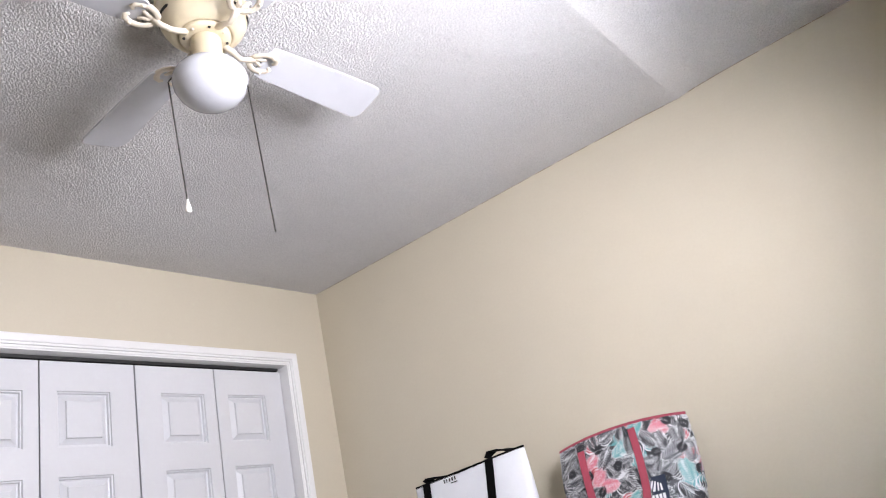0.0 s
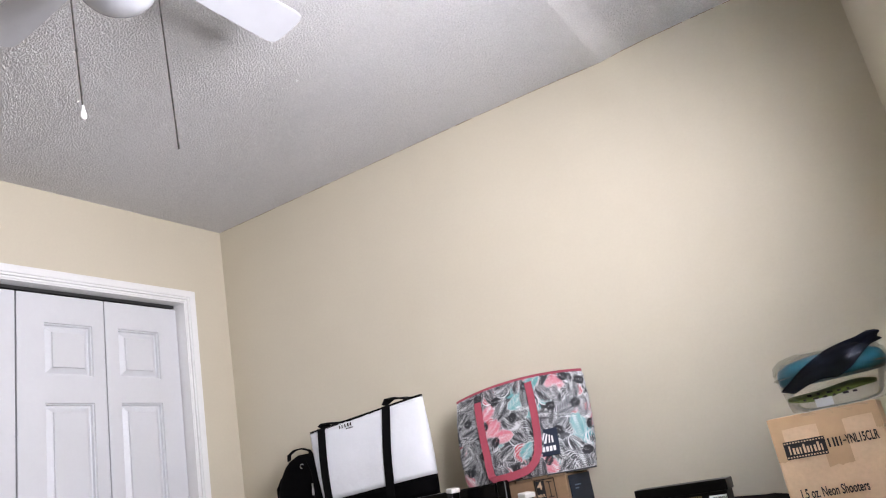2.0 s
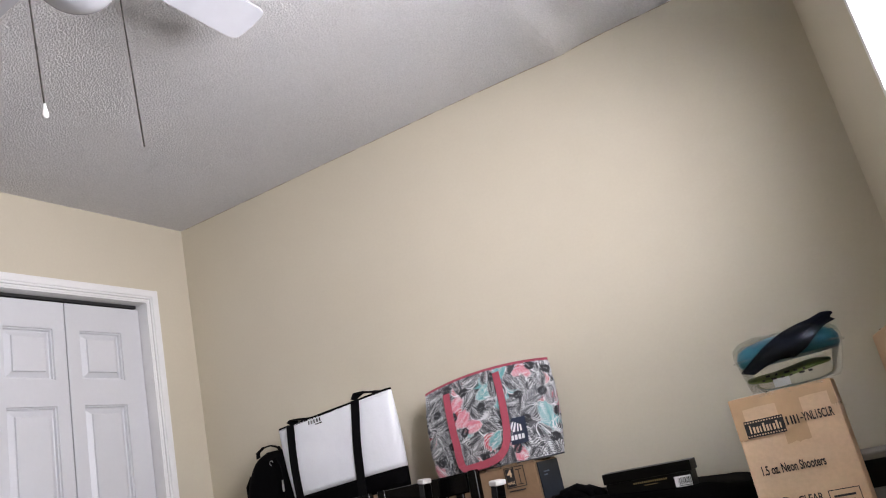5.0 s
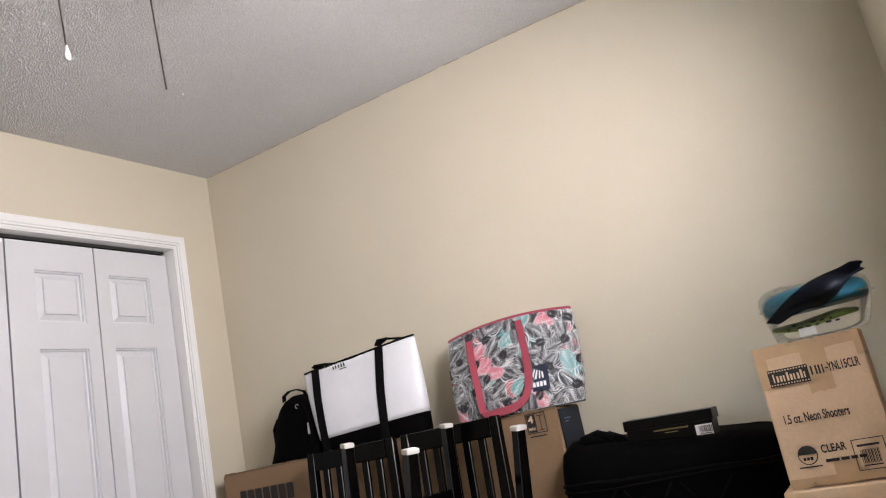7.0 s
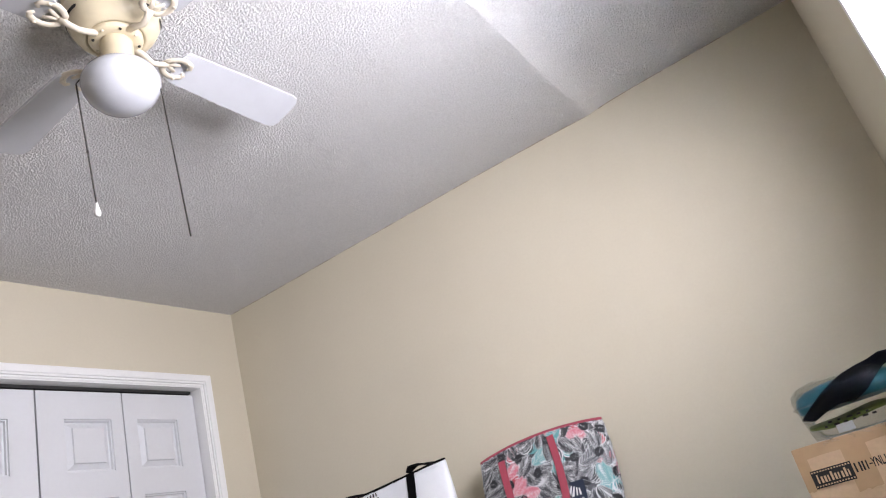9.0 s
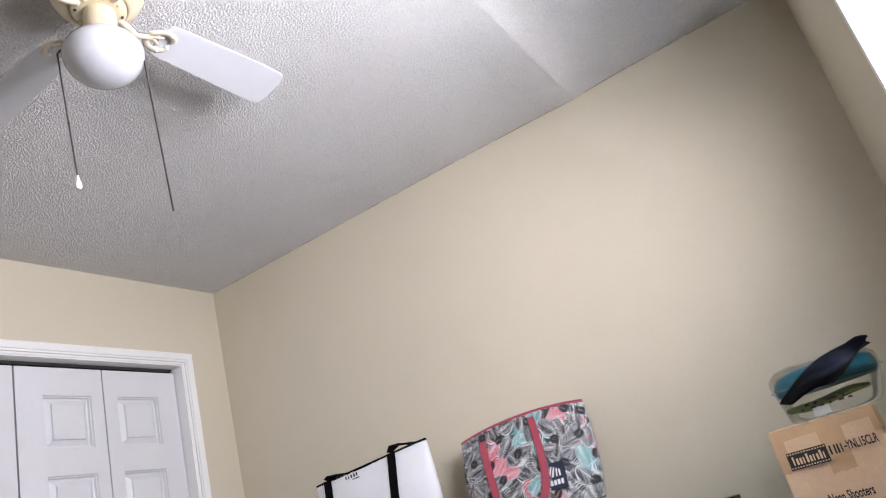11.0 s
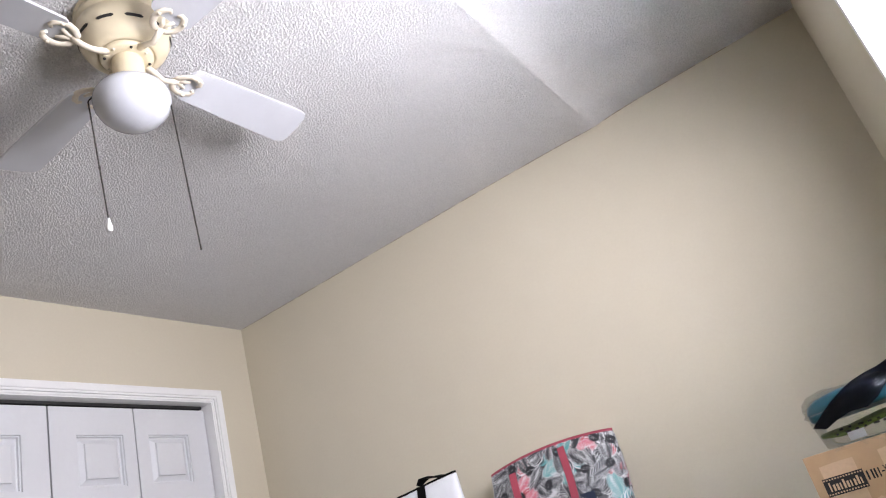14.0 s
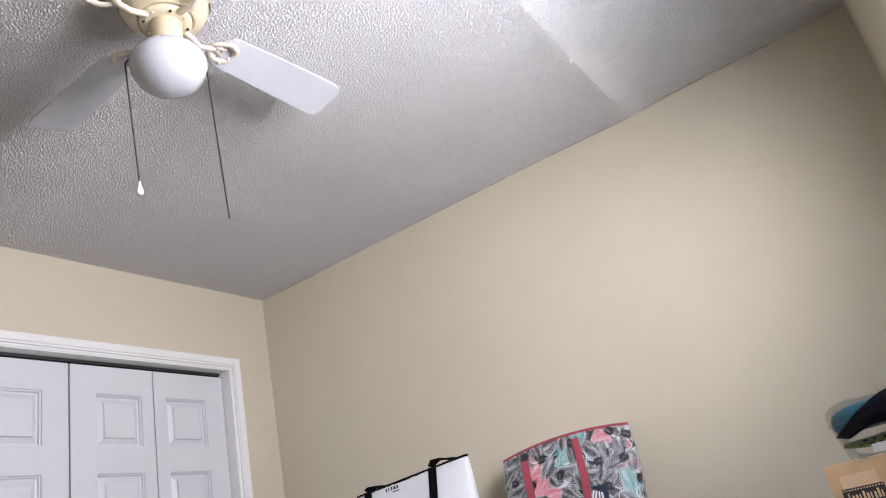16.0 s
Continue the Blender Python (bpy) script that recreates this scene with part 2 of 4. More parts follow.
def loft(rings, cap=True, bm=None):
    bm = bm or bmesh.new()
    vs = [[bm.verts.new(p) for p in r] for r in rings]
    n = len(vs[0])
    for a, b in zip(vs, vs[1:]):
        for k in range(n):
            bm.faces.new([a[k], a[(k + 1) % n], b[(k + 1) % n], b[k]])
    if cap:
        bm.faces.new(vs[0])
        bm.faces.new(vs[-1])
    return bm


def sweep(profile, path, normal_in):
    """A moulding: (across, out) pairs carried along a path of (corner, across direction); out goes along normal_in."""
    bm = bmesh.new()
    rows = [[bm.verts.new(Vector(p) + a * Vector(d) + o * Vector(normal_in)) for a, o in profile] for p, d in path]
    for r, s in zip(rows, rows[1:]):
        for k in range(len(profile) - 1):
            bm.faces.new([r[k], r[k + 1], s[k + 1], s[k]])
    for r in (rows[0], rows[-1]):
        bm.faces.new(r)
    return bm


def ribbon(bm, pts, side, width, thick, normal=None):
    """A flat strap along points; side is its width direction."""
    side = Vector(side).normalized()
    pts = [Vector(p) for p in pts]
    rows = []
    for i, p in enumerate(pts):
        d = (pts[min(i + 1, len(pts) - 1)] - pts[max(i - 1, 0)]).normalized()
        nrm = d.cross(side).normalized()
        s = nrm.cross(d).normalized()
        rows.append([bm.verts.new(p + a * width / 2 * s + b * thick / 2 * nrm) for a, b in ((-1, -1), (1, -1), (1, 1), (-1, 1))])
    for a, b in zip(rows, rows[1:]):
        for k in range(4):
            bm.faces.new([a[k], a[(k + 1) % 4], b[(k + 1) % 4], b[k]])
    bm.faces.new(rows[0])
    bm.faces.new(rows[-1])
    return bm


def flat_ribbon(bm, pts, normal, width, thick):
    """A strap that lies against a surface with the given normal and turns within it."""
    pts = [Vector(p) for p in pts]
    nrm = Vector(normal).normalized()
    rows = []
    for i, p in enumerate(pts):
        d = (pts[min(i + 1, len(pts) - 1)] - pts[max(i - 1, 0)]).normalized()
        s = d.cross(nrm).normalized()
        rows.append([bm.verts.new(p + a * width / 2 * s + b * thick / 2 * nrm) for a, b in ((-1, -1), (1, -1), (1, 1), (-1, 1))])
    for a, b in zip(rows, rows[1:]):
        for k in range(4):
            bm.faces.new([a[k], a[(k + 1) % 4], b[(k + 1) % 4], b[k]])
    bm.faces.new(rows[0])
    bm.faces.new(rows[-1])
    return bm


def lettering(text, size, material, parent, m, name="lettering", label="", squeeze=1.0):
    """Printed words as a thin mesh in the xy plane of m, from its lower left corner."""
    cu = bpy.data.curves.new("words", "FONT")
    cu.body, cu.size, cu.extrude, cu.offset = text, size, 0.0002, size * 0.020
    tmp = new("words", cu)
    bpy.context.view_layer.update()
    me = bpy.data.meshes.new_from_object(tmp.evaluated_get(bpy.context.evaluated_depsgraph_get()))
    bpy.data.objects.remove(tmp)
    me.materials.clear()
    me.materials.append(material)
    me.transform(Matrix.Diagonal((squeeze, 1, 1, 1)))
    ob = new(name, me)
    ob.parent = parent
    ob.matrix_local = m
    if label:
        ob["label"] = label
    return ob


FACE_Y = Matrix(((1, 0, 0, 0), (0, 0, -1, 0), (0, 1, 0, 0), (0, 0, 0, 1)))  # xy plane stood up to face -y


def facing(x, y, z, tilt=0.0):
    """A frame for print on a front that faces -y: x to the right, y up."""
    return Matrix.Translation((x, y, z)) @ FACE_Y @ pose(0, 0, 0, 0, 0, tilt)


def bars(rows, material, parent, m, name="print_bars", thick=0.0004):
    """Plain bars (x0, x1, y0, y1) in the frame m, for print that is not spelt out."""
    bm = bmesh.new()
    for x0, x1, y0, y1 in rows:
        box(bm, x0, x1, y0, y1, 0, thick)
    return part(name, bm, material, parent, at=m)


# ---- the room ----
def slab(name, label, category, material, *a):
    return structure(name, boxed(*a), material, label, category)


T = 0.12
SPRAY = 0.0020
# wall A holds the closet opening
CL_Y1, CL_Y0, CL_Z = -0.256, -1.722, 2.067
bm = bmesh.new()
box(bm, -T, 0, CL_Y1, T, 0, H + 0.1)
box(bm, -T, 0, YD - T, CL_Y0, 0, H + 0.1)
box(bm, -T, 0, CL_Y0, CL_Y1, CL_Z, H + 0.1)
structure("wall_closet", bm, WALL, "cream painted wall round the closet opening", "wall")
slab("wall_long", "long cream painted wall behind the stored things", "wall", WALL, 0, XC + T, 0, T, 0, H + 0.1)
bm = bmesh.new()
box(bm, XC, XC + T, WIN_Y1, 0, 0, H + 0.1)
box(bm, XC, XC + T, YD - T, WIN_Y0, 0, H + 0.1)
box(bm, XC, XC + T, WIN_Y0, WIN_Y1, 0, WIN_Z0)
box(bm, XC, XC + T, WIN_Y0, WIN_Y1, WIN_Z1, H + 0.1)
structure("wall_window", bm, WALL, "cream painted wall with the window opening", "wall")
slab("wall_rear", "plain cream painted wall closing the room", "wall", WALL, 0, XC, YD - T, YD, 0, H + 0.1)
slab("floor", "brown carpet floor", "floor", CARPET, -0.8, XC + T, YD - T, T, -0.1, 0)
# closet space behind the doors
bm = bmesh.new()
box(bm, -0.80, -0.76, -2.2, 0.1, 0, H)
box(bm, -0.76, -T, 0.06, 0.1, 0, H)
box(bm, -0.76, -T, -2.2, -2.16, 0, H)
box(bm, -0.80, -T, -2.2, 0.1, H, H + 0.05)
structure("wall_closet_inside", bm, WALL, "cream walls inside the closet", "wall")

# ceiling: a sagging joint runs along x = FOLD
prof = [(0.0, 0.0), (0.9, 0.0), (FOLD - 0.60, -0.0005), (FOLD - 0.45, -0.0022), (FOLD - 0.15, -0.0095), (FOLD, -0.0190), (FOLD + 0.003, -0.0205),
        (FOLD + 0.033, -0.0130), (FOLD + 0.083, -0.0062), (FOLD + 0.16, -0.0018), (FOLD + 0.26, -0.0003), (FOLD + 0.36, 0.0), (XC, 0.0)]


def spray(nx, ny, step, seed):
    """A height field of sprayed plaster: soft blobs about a centimetre apart, some run together."""
    rs = np.random.default_rng(seed)
    f = np.fft.rfft2(rs.standard_normal((ny, nx)))
    k = np.hypot(np.fft.fftfreq(ny, step)[:, None], np.fft.rfftfreq(nx, step)[None, :])
    blob = np.fft.irfft2(f * np.exp(-((k - 120) / 60) ** 2), (ny, nx))
    blob /= blob.std()
    patch_f = np.fft.irfft2(np.fft.rfft2(rs.standard_normal((ny, nx))) * np.exp(-(k / 7) ** 2), (ny, nx))
    patch_f /= patch_f.std()
    return np.clip(blob - 0.15 + 0.12 * patch_f, -0.7, 2.0)


FINE_Y, STEP = -2.2, 0.003
nx, ny = int(round(XC / STEP)) + 1, int(round(-FINE_Y / STEP)) + 1
gx, gy = np.meshgrid(np.linspace(0, XC, nx), np.linspace(0, FINE_Y, ny))
along = gx - 0.004 * np.sin(5 * gy) + 0.02 * gy
dip = np.interp(along, [p[0] for p in prof], [p[1] for p in prof])
skim = np.where(along > FOLD, np.clip(1 - (along - FOLD - 0.03) / 0.10, 0, 1), 0) * 0.75
edge = np.clip(np.minimum(np.minimum(gx, XC - gx), -gy) / 0.012, 0, 1)
dip = dip * np.clip(0.6 - gy / 0.4, 0.6, 1.0)
gz = H + dip - SPRAY * spray(nx, ny, STEP, 5) * (1 - skim) * edge
verts = np.stack([gx, gy, gz], -1).reshape(-1, 3)
idx = np.arange(nx * ny).reshape(ny, nx)
quads = np.stack([idx[:-1, :-1], idx[:-1, 1:], idx[1:, 1:], idx[1:, :-1]], -1).reshape(-1, 4)
n0 = len(verts)
rest = [(0, FINE_Y, H), (XC, FINE_Y, H), (XC, YD, H), (0, YD, H), (0, 0, H + 0.1), (XC, 0, H + 0.1), (XC, YD, H + 0.1), (0, YD, H + 0.1)]
verts = np.concatenate([verts, np.array(rest)])
quads = np.concatenate([quads, np.array([[n0, n0 + 1, n0 + 2, n0 + 3], [n0 + 4, n0 + 7, n0 + 6, n0 + 5]])])
ceil_me = bpy.data.meshes.new("ceiling")
ceil_me.vertices.add(len(verts))
ceil_me.vertices.foreach_set("co", verts.astype(np.float32).ravel())
ceil_me.loops.add(quads.size)
ceil_me.loops.foreach_set("vertex_index", quads.astype(np.int32).ravel())
ceil_me.polygons.add(len(quads))
ceil_me.polygons.foreach_set("loop_start", np.arange(0, quads.size, 4, dtype=np.int32))
ceil_me.polygons.foreach_set("use_smooth", np.ones(len(quads), dtype=bool))
ceil_me.update(calc_edges=True)
ceil_me.materials.append(CEIL)
tagged(new("ceiling", ceil_me), "white sprayed-texture ceiling with a sagging joint", "ceiling", kind="structure")

# hairline crack along the joint of ceiling and long wall
rng = random.Random(4)
bm = bmesh.new()
x = 0.02
while x < XC - 0.25:
    n = rng.uniform(0.02, 0.11)
    x1 = min(x + n, XC - 0.2)
    z0, z1 = (H + 0.6 * np.interp(v, [p[0] for p in prof], [p[1] for p in prof]) for v in (x, x1))
    t0 = rng.uniform(0.0012, 0.0022)
    f = [bm.verts.new(p) for p in ((x, -0.001, z0 + 0.001), (x1, -0.001, z1 + 0.001), (x1, -0.001, z1 - t0), (x, -0.001, z0 - t0))]
    b = [bm.verts.new(v.co + Vector((0, 0.002, 0))) for v in f]
    bm.faces.new(f)
    for k in range(4):
        bm.faces.new([f[k], f[(k + 1) % 4], b[(k + 1) % 4], b[k]])
    x += n + rng.choice([0.003, 0.008, 0.03])
structure("trim_ceiling_crack", bm, CARD_EDGE, "dark hairline crack under the ceiling", "crack")

# closet casing, jamb and track
prof = [(0.0, -0.002), (0.0, 0.009), (0.005, 0.012), (0.010, 0.0125), (0.0115, 0.006), (0.016, 0.006), (0.018, 0.0145), (0.024, 0.0155), (0.026, 0.011), (0.029, 0.011), (0.033, 0.017), (0.052, 0.0195),
        (0.062, 0.021), (0.068, 0.0205), (0.072, 0.015), (0.072, -0.002)]
prof = [(0.75 * a, o) for a, o in prof]
cas = [((0, CL_Y1, 0), (0, 1, 0)), ((0, CL_Y1, CL_Z), (0, 1, 1)), ((0, CL_Y0, CL_Z), (0, -1, 1)), ((0, CL_Y0, 0), (0, -1, 0))]
structure("door_casing", sweep(prof, cas, (1, 0, 0)), TRIM, "white moulded casing round the closet", "trim")
bm = bmesh.new()
box(bm, -T, 0.008, CL_Y1 - 0.004, CL_Y1 + 0.002, 0, CL_Z)
box(bm, -T, 0.008, CL_Y0 - 0.002, CL_Y0 + 0.004, 0, CL_Z)
box(bm, -T, 0.008, CL_Y0 + 0.004, CL_Y1 - 0.004, CL_Z - 0.004, CL_Z + 0.002)
structure("door_jamb", bm, TRIM, "white painted closet jamb", "trim")
structure("door_track", boxed(-0.075, -0.045, CL_Y0 + 0.018, CL_Y1 - 0.018, CL_Z - 0.016, CL_Z - 0.004), DARKGAP, "dark metal bifold track", "trim")


def leaf_mesh(w, h, m0, m1):
    """A moulded bifold leaf: raised panels inside sunk borders, on the front that faces +x."""
    bm = bmesh.new()
    box(bm, -0.046, -0.026, 0, w, 0, h, 0.001)
    panels = [(0.21, 0.70), (0.86, h - 0.420), (h - 0.318, h - 0.113)]

    def quad(a0, a1, b0, b1, x=0.0):
        bm.faces.new([bm.verts.new((x, a, b)) for a, b in ((a0, b0), (a1, b0), (a1, b1), (a0, b1))])

    e = 0.0015
    quad(e, m0, e, h - e)
    quad(w - m1, w - e, e, h - e)
    edges = [e] + [v for p in panels for v in p] + [h - e]
    for z0, z1 in zip(edges[::2], edges[1::2]):
        quad(m0, w - m1, z0, z1)
    for z0, z1 in panels:
        steps = [(0, 0), (0.0015, -0.007), (0.006, -0.008), (0.008, -0.018), (0.013, -0.0195), (0.033, -0.0085), (0.035, -0.002), (0.037, -0.0015)]
        rings = [[bm.verts.new((x, a, b)) for a, b in ((m0 + d, z0 + d), (w - m1 - d, z0 + d), (w - m1 - d, z1 - d), (m0 + d, z1 - d))] for d, x in steps]
        for r, s in zip(rings, rings[1:]):
            for k in range(4):
                bm.faces.new([r[k], r[(k + 1) % 4], s[(k + 1) % 4], s[k]])
        bm.faces.new(rings[-1])
    # rim between front skin and slab
    for a0, b0, a1, b1 in ((e, e, w - e, e), (w - e, e, w - e, h - e), (w - e, h - e, e, h - e), (e, h - e, e, e)):
        bm.faces.new([bm.verts.new(p) for p in ((0, a0, b0), (0, a1, b1), (-0.028, a1, b1), (-0.028, a0, b0))])
    return bm


LW, LH = 0.362, 2.034
# the stiles are narrower beside the hinge
leaf_mes = [mesh_of("leaf", leaf_mesh(LW - 0.0025, LH, *m), DOORW) for m in ((0.105, 0.054), (0.060, 0.100))]
y = CL_Y1 - 0.004 - 0.003
for pair in range(2):
    d = thing("closet_door", "white moulded six-panel bifold closet door, closed", "closet door", pose(-0.046, y - 2 * LW, 0.012), group="bifold closet doors")
    for k in range(2):
        ob = new("leaf", leaf_mes[k])
        ob.parent = d
        ob.matrix_local = pose(0.0, k * LW + 0.0015, 0)
    bm = bmesh.new()
    box(bm, -0.04, -0.030, LW - 0.0025, LW + 0.0025, 0.01, LH - 0.01)
    part("hinge_gap", bm, DARKGAP, d)
    y -= 2 * LW + 0.0015

# baseboards, low along the walls
prof = [(0.0, -0.002), (0.0, 0.012), (0.07, 0.012), (0.085, 0.006), (0.085, -0.002)]
structure("baseboard", sweep(prof, [((0.0, 0, 0.0), (0, 0, 1)), ((XC, 0, 0.0), (0, 0, 1))], (0, -1, 0)), TRIM, "white baseboard along the long wall", "baseboard")

# ---- window ----
win = thing("window_1", "white window with a lowered mini blind", "window", kind="structure")
fx0, fx1 = XC + 0.055, XC + 0.10
bm = bmesh.new()
for a in ((fx0, fx1, WIN_Y0, WIN_Y0 + 0.045, WIN_Z0, WIN_Z1), (fx0, fx1, WIN_Y1 - 0.045, WIN_Y1, WIN_Z0, WIN_Z1),
          (fx0, fx1, WIN_Y0 + 0.045, WIN_Y1 - 0.045, WIN_Z0, WIN_Z0 + 0.045), (fx0, fx1, WIN_Y0 + 0.045, WIN_Y1 - 0.045, WIN_Z1 - 0.045, WIN_Z1),
          (fx0 + 0.005, fx1 - 0.005, (WIN_Y0 + WIN_Y1) / 2 - 0.022, (WIN_Y0 + WIN_Y1) / 2 + 0.022, WIN_Z0 + 0.045, WIN_Z1 - 0.045)):
    box(bm, *a, bevel=0.003)
part("window_frame", bm, TRIM, win)
for s in (0, 1):
    y0 = WIN_Y0 + 0.045 if s == 0 else (WIN_Y0 + WIN_Y1) / 2 + 0.022
    y1 = (WIN_Y0 + WIN_Y1) / 2 - 0.022 if s == 0 else WIN_Y1 - 0.045
    g = part("pane", boxed(XC + 0.075, XC + 0.079, y0, y1, WIN_Z0 + 0.045, WIN_Z1 - 0.045), GLASS, win, "clear window pane")
    g.visible_shadow = False
for a in ((WIN_Y1 - 0.004, WIN_Y1 + 0.026, WIN_Z0 + 0.03, WIN_Z1 + 0.03), (WIN_Y0 - 0.03, WIN_Y0, WIN_Z0 + 0.03, WIN_Z1 + 0.03), (WIN_Y0, WIN_Y1 - 0.004, WIN_Z1, WIN_Z1 + 0.03)):
    part("casing", boxed(XC - 0.004, XC + 0.004, *a, bevel=0.0015), TRIM, win, "narrow white casing strip")
part("dark_track", boxed(XC - 0.005, XC + 0.05, WIN_Y0, WIN_Y1 - 0.004, WIN_Z0 - 0.006, WIN_Z0 + 0.010), DARKGAP, win, "dark metal lower track")
part("window_sill", boxed(XC - 0.008, XC + 0.055, WIN_Y0 - 0.03, WIN_Y1 + 0.012, WIN_Z0 - 0.022, WIN_Z0 - 0.007, bevel=0.003), GREYCARD, win, "weathered grey sill edge")
part("apron", boxed(XC - 0.011, XC + 0.001, WIN_Y0 - 0.03, WIN_Y1 + 0.02, WIN_Z0 - 0.062, WIN_Z0 - 0.023, bevel=0.003), TRIM, win, "white apron board")
for yy in (WIN_Y1 - 0.015, WIN_Y1 - 0.19):
    part("clip", boxed(XC - 0.009, XC - 0.001, yy - 0.012, yy + 0.012, WIN_Z0 - 0.008, WIN_Z0 + 0.012, bevel=0.002), CLEAR, win, "clear plastic hold-down clip")

blind = thing("mini_blind", "white vinyl mini blind lowered in the window", "blind")
bx = XC + 0.028
part("headrail", boxed(bx - 0.014, bx + 0.014, WIN_Y0 + 0.006, WIN_Y1 - 0.006, WIN_Z1 - 0.03, WIN_Z1 - 0.003, bevel=0.002), TRIM, blind)
part("bottom_rail", boxed(bx - 0.012, bx + 0.012, WIN_Y0 + 0.006, WIN_Y1 - 0.006, WIN_Z0 + 0.013, WIN_Z0 + 0.023, bevel=0.002), TRIM, blind)
bm = bmesh.new()
L = WIN_Y1 - WIN_Y0 - 0.014
rows = [[bm.verts.new((0.008 * u, yy, 0.0016 * (1 - u * u))) for u in (-1, -0.5, 0, 0.5, 1)] for yy in (0.0, L)]
for k in range(4):
    bm.faces.new([rows[0][k], rows[0][k + 1], rows[1][k + 1], rows[1][k]])
slat_me = mesh_of("slat", bm, VINYL, True)
n_slats = 32
for k in range(n_slats):
    ob = new("slat", slat_me)
    ob.parent = blind
    ob.matrix_local = pose(bx, WIN_Y0 + 0.007, WIN_Z0 + 0.03 + k * (WIN_Z1 - WIN_Z0 - 0.07) / (n_slats - 1), 0, 8, 0)
for yy in (WIN_Y0 + 0.2, (WIN_Y0 + WIN_Y1) / 2, WIN_Y1 - 0.2):
    bm = bmesh.new()
    tube(bm, [(bx - 0.013, yy, WIN_Z0 + 0.012), (bx - 0.013, yy, WIN_Z1 - 0.02)], 0.0008, 5)
    part("ladder_cord", bm, CORD, blind)

# ---- ceiling fan ----
FX, FY = 1.464, -1.6295
fan = thing("ceiling_fan", "cream hugger ceiling fan with four white blades and an opal globe", "ceiling fan", pose(FX, FY, H))
part("motor_housing", lathe([(0, 0.01), (0.106, 0.01), (0.109, 0.0), (0.110, -0.006), (0.1045, -0.010), (0.1045, -0.013), (0.109, -0.017), (0.109, -0.029), (0.104, -0.033), (0.104, -0.037), (0.107, -0.041), (0.106, -0.060), (0.103, -0.074),
                            (0.097, -0.090), (0.090, -0.102), (0.080, -0.112), (0.068, -0.118), (0.062, -0.118), (0.060, -0.108), (0.0, -0.106)], 56), CREAM, fan, "round cream enamel motor housing", True)


def ring_patch(a0, a1, lower, upper, material, name, parent, label=""):
    """A dark opening laid on the housing between two angles; lower and upper are (radius, height)."""
    bm = bmesh.new()
    rings = []
    n = 8
    for s in range(n + 1):
        aa = a0 + (a1 - a0) * s / n
        hh = 1.0 if 0 < s < n else 0.35
        mr, mz = (lower[0] + upper[0]) / 2, (lower[1] + upper[1]) / 2
        rings.append([bm.verts.new(((mr + (r - mr) * hh + 0.0016) * math.cos(aa), (mr + (r - mr) * hh + 0.0016) * math.sin(aa), mz + (z - mz) * hh)) for r, z in (lower, upper)])
    for r, s in zip(rings, rings[1:]):
        bm.faces.new([r[0], r[1], s[1], s[0]])
    part(name, bm, material, parent, label)


for k in range(10):
    a = 2 * math.pi * (k + 0.35) / 10
    ring_patch(a - 0.20, a + 0.20, (0.1000, -0.0825), (0.1030, -0.0755), SLOT, "lower_vent", fan)
part("flywheel", lathe([(0, -0.106), (0.058, -0.106), (0.060, -0.112), (0.060, -0.122), (0.056, -0.127), (0.040, -0.129), (0, -0.129)], 40), CREAM, fan, "cream flywheel under the motor", True)
for k in range(8):
    a = radians(45 * k + 20)
    part("hub_screw", lathe([(0, -0.004), (0.003, -0.003), (0.0036, 0), (0, 0.001)], 8, pose(0.050 * math.cos(a), 0.050 * math.sin(a), -0.128)), SLOT if k % 2 else CREAM_ARM, fan)
for k in range(3):
    a = radians(40 + 50 * k)
    part("canopy_screw", lathe([(0, 0.004), (0.0035, 0.003), (0.004, 0), (0, 0)], 8, pose(0.109 * math.cos(a - 1.6), 0.109 * math.sin(a - 1.6), -0.004) @ pose(0, 0, 0, 0, 90, math.degrees(a - 1.6))), SLOT, fan)
part("switch_housing", lathe([(0, -0.126), (0.033, -0.126), (0.036, -0.132), (0.036, -0.190), (0.038, -0.194), (0.038, -0.206), (0.0, -0.206)], 36), CREAM, fan, "cream switch housing neck", True)
for k in range(3):
    a = radians(-60 + 120 * k)
    bm = lathe([(0, 0.004), (0.0035, 0.003), (0.004, 0), (0, 0)], 10, pose(0.039 * math.cos(a), 0.039 * math.sin(a), -0.199) @ pose(0, 0, 0, 0, 90, math.degrees(a)))
    part("thumb_screw", bm, SLOT, fan)
globe_prof = [(0.034, -0.200), (0.044, -0.2045), (0.062, -0.211), (0.076, -0.221), (0.084, -0.235), (0.0855, -0.246), (0.083, -0.261), (0.074, -0.280), (0.060, -0.296), (0.042, -0.306), (0.021, -0.312), (0.0, -0.314)]
part("globe", lathe(globe_prof, 64), OPAL, fan, "white opal glass globe shade", True)


def blade_mesh():
    """A blade along +x from its arm to a squared, rounded tip."""
    bm = bmesh.new()
    outline = [(0.165, 0.044), (0.175, 0.050), (0.30, 0.056), (0.44, 0.061), (0.505, 0.062), (0.524, 0.057), (0.531, 0.045), (0.533, 0.0)]
    pts = outline + [(x, -w) for x, w in reversed(outline[:-1])] + [(0.160, -0.03), (0.160, 0.03)]
    rings = [[(x, w, z) for x, w in pts] for z in (-0.003, 0.003)]
    loft(rings, True, bm)
    return bm


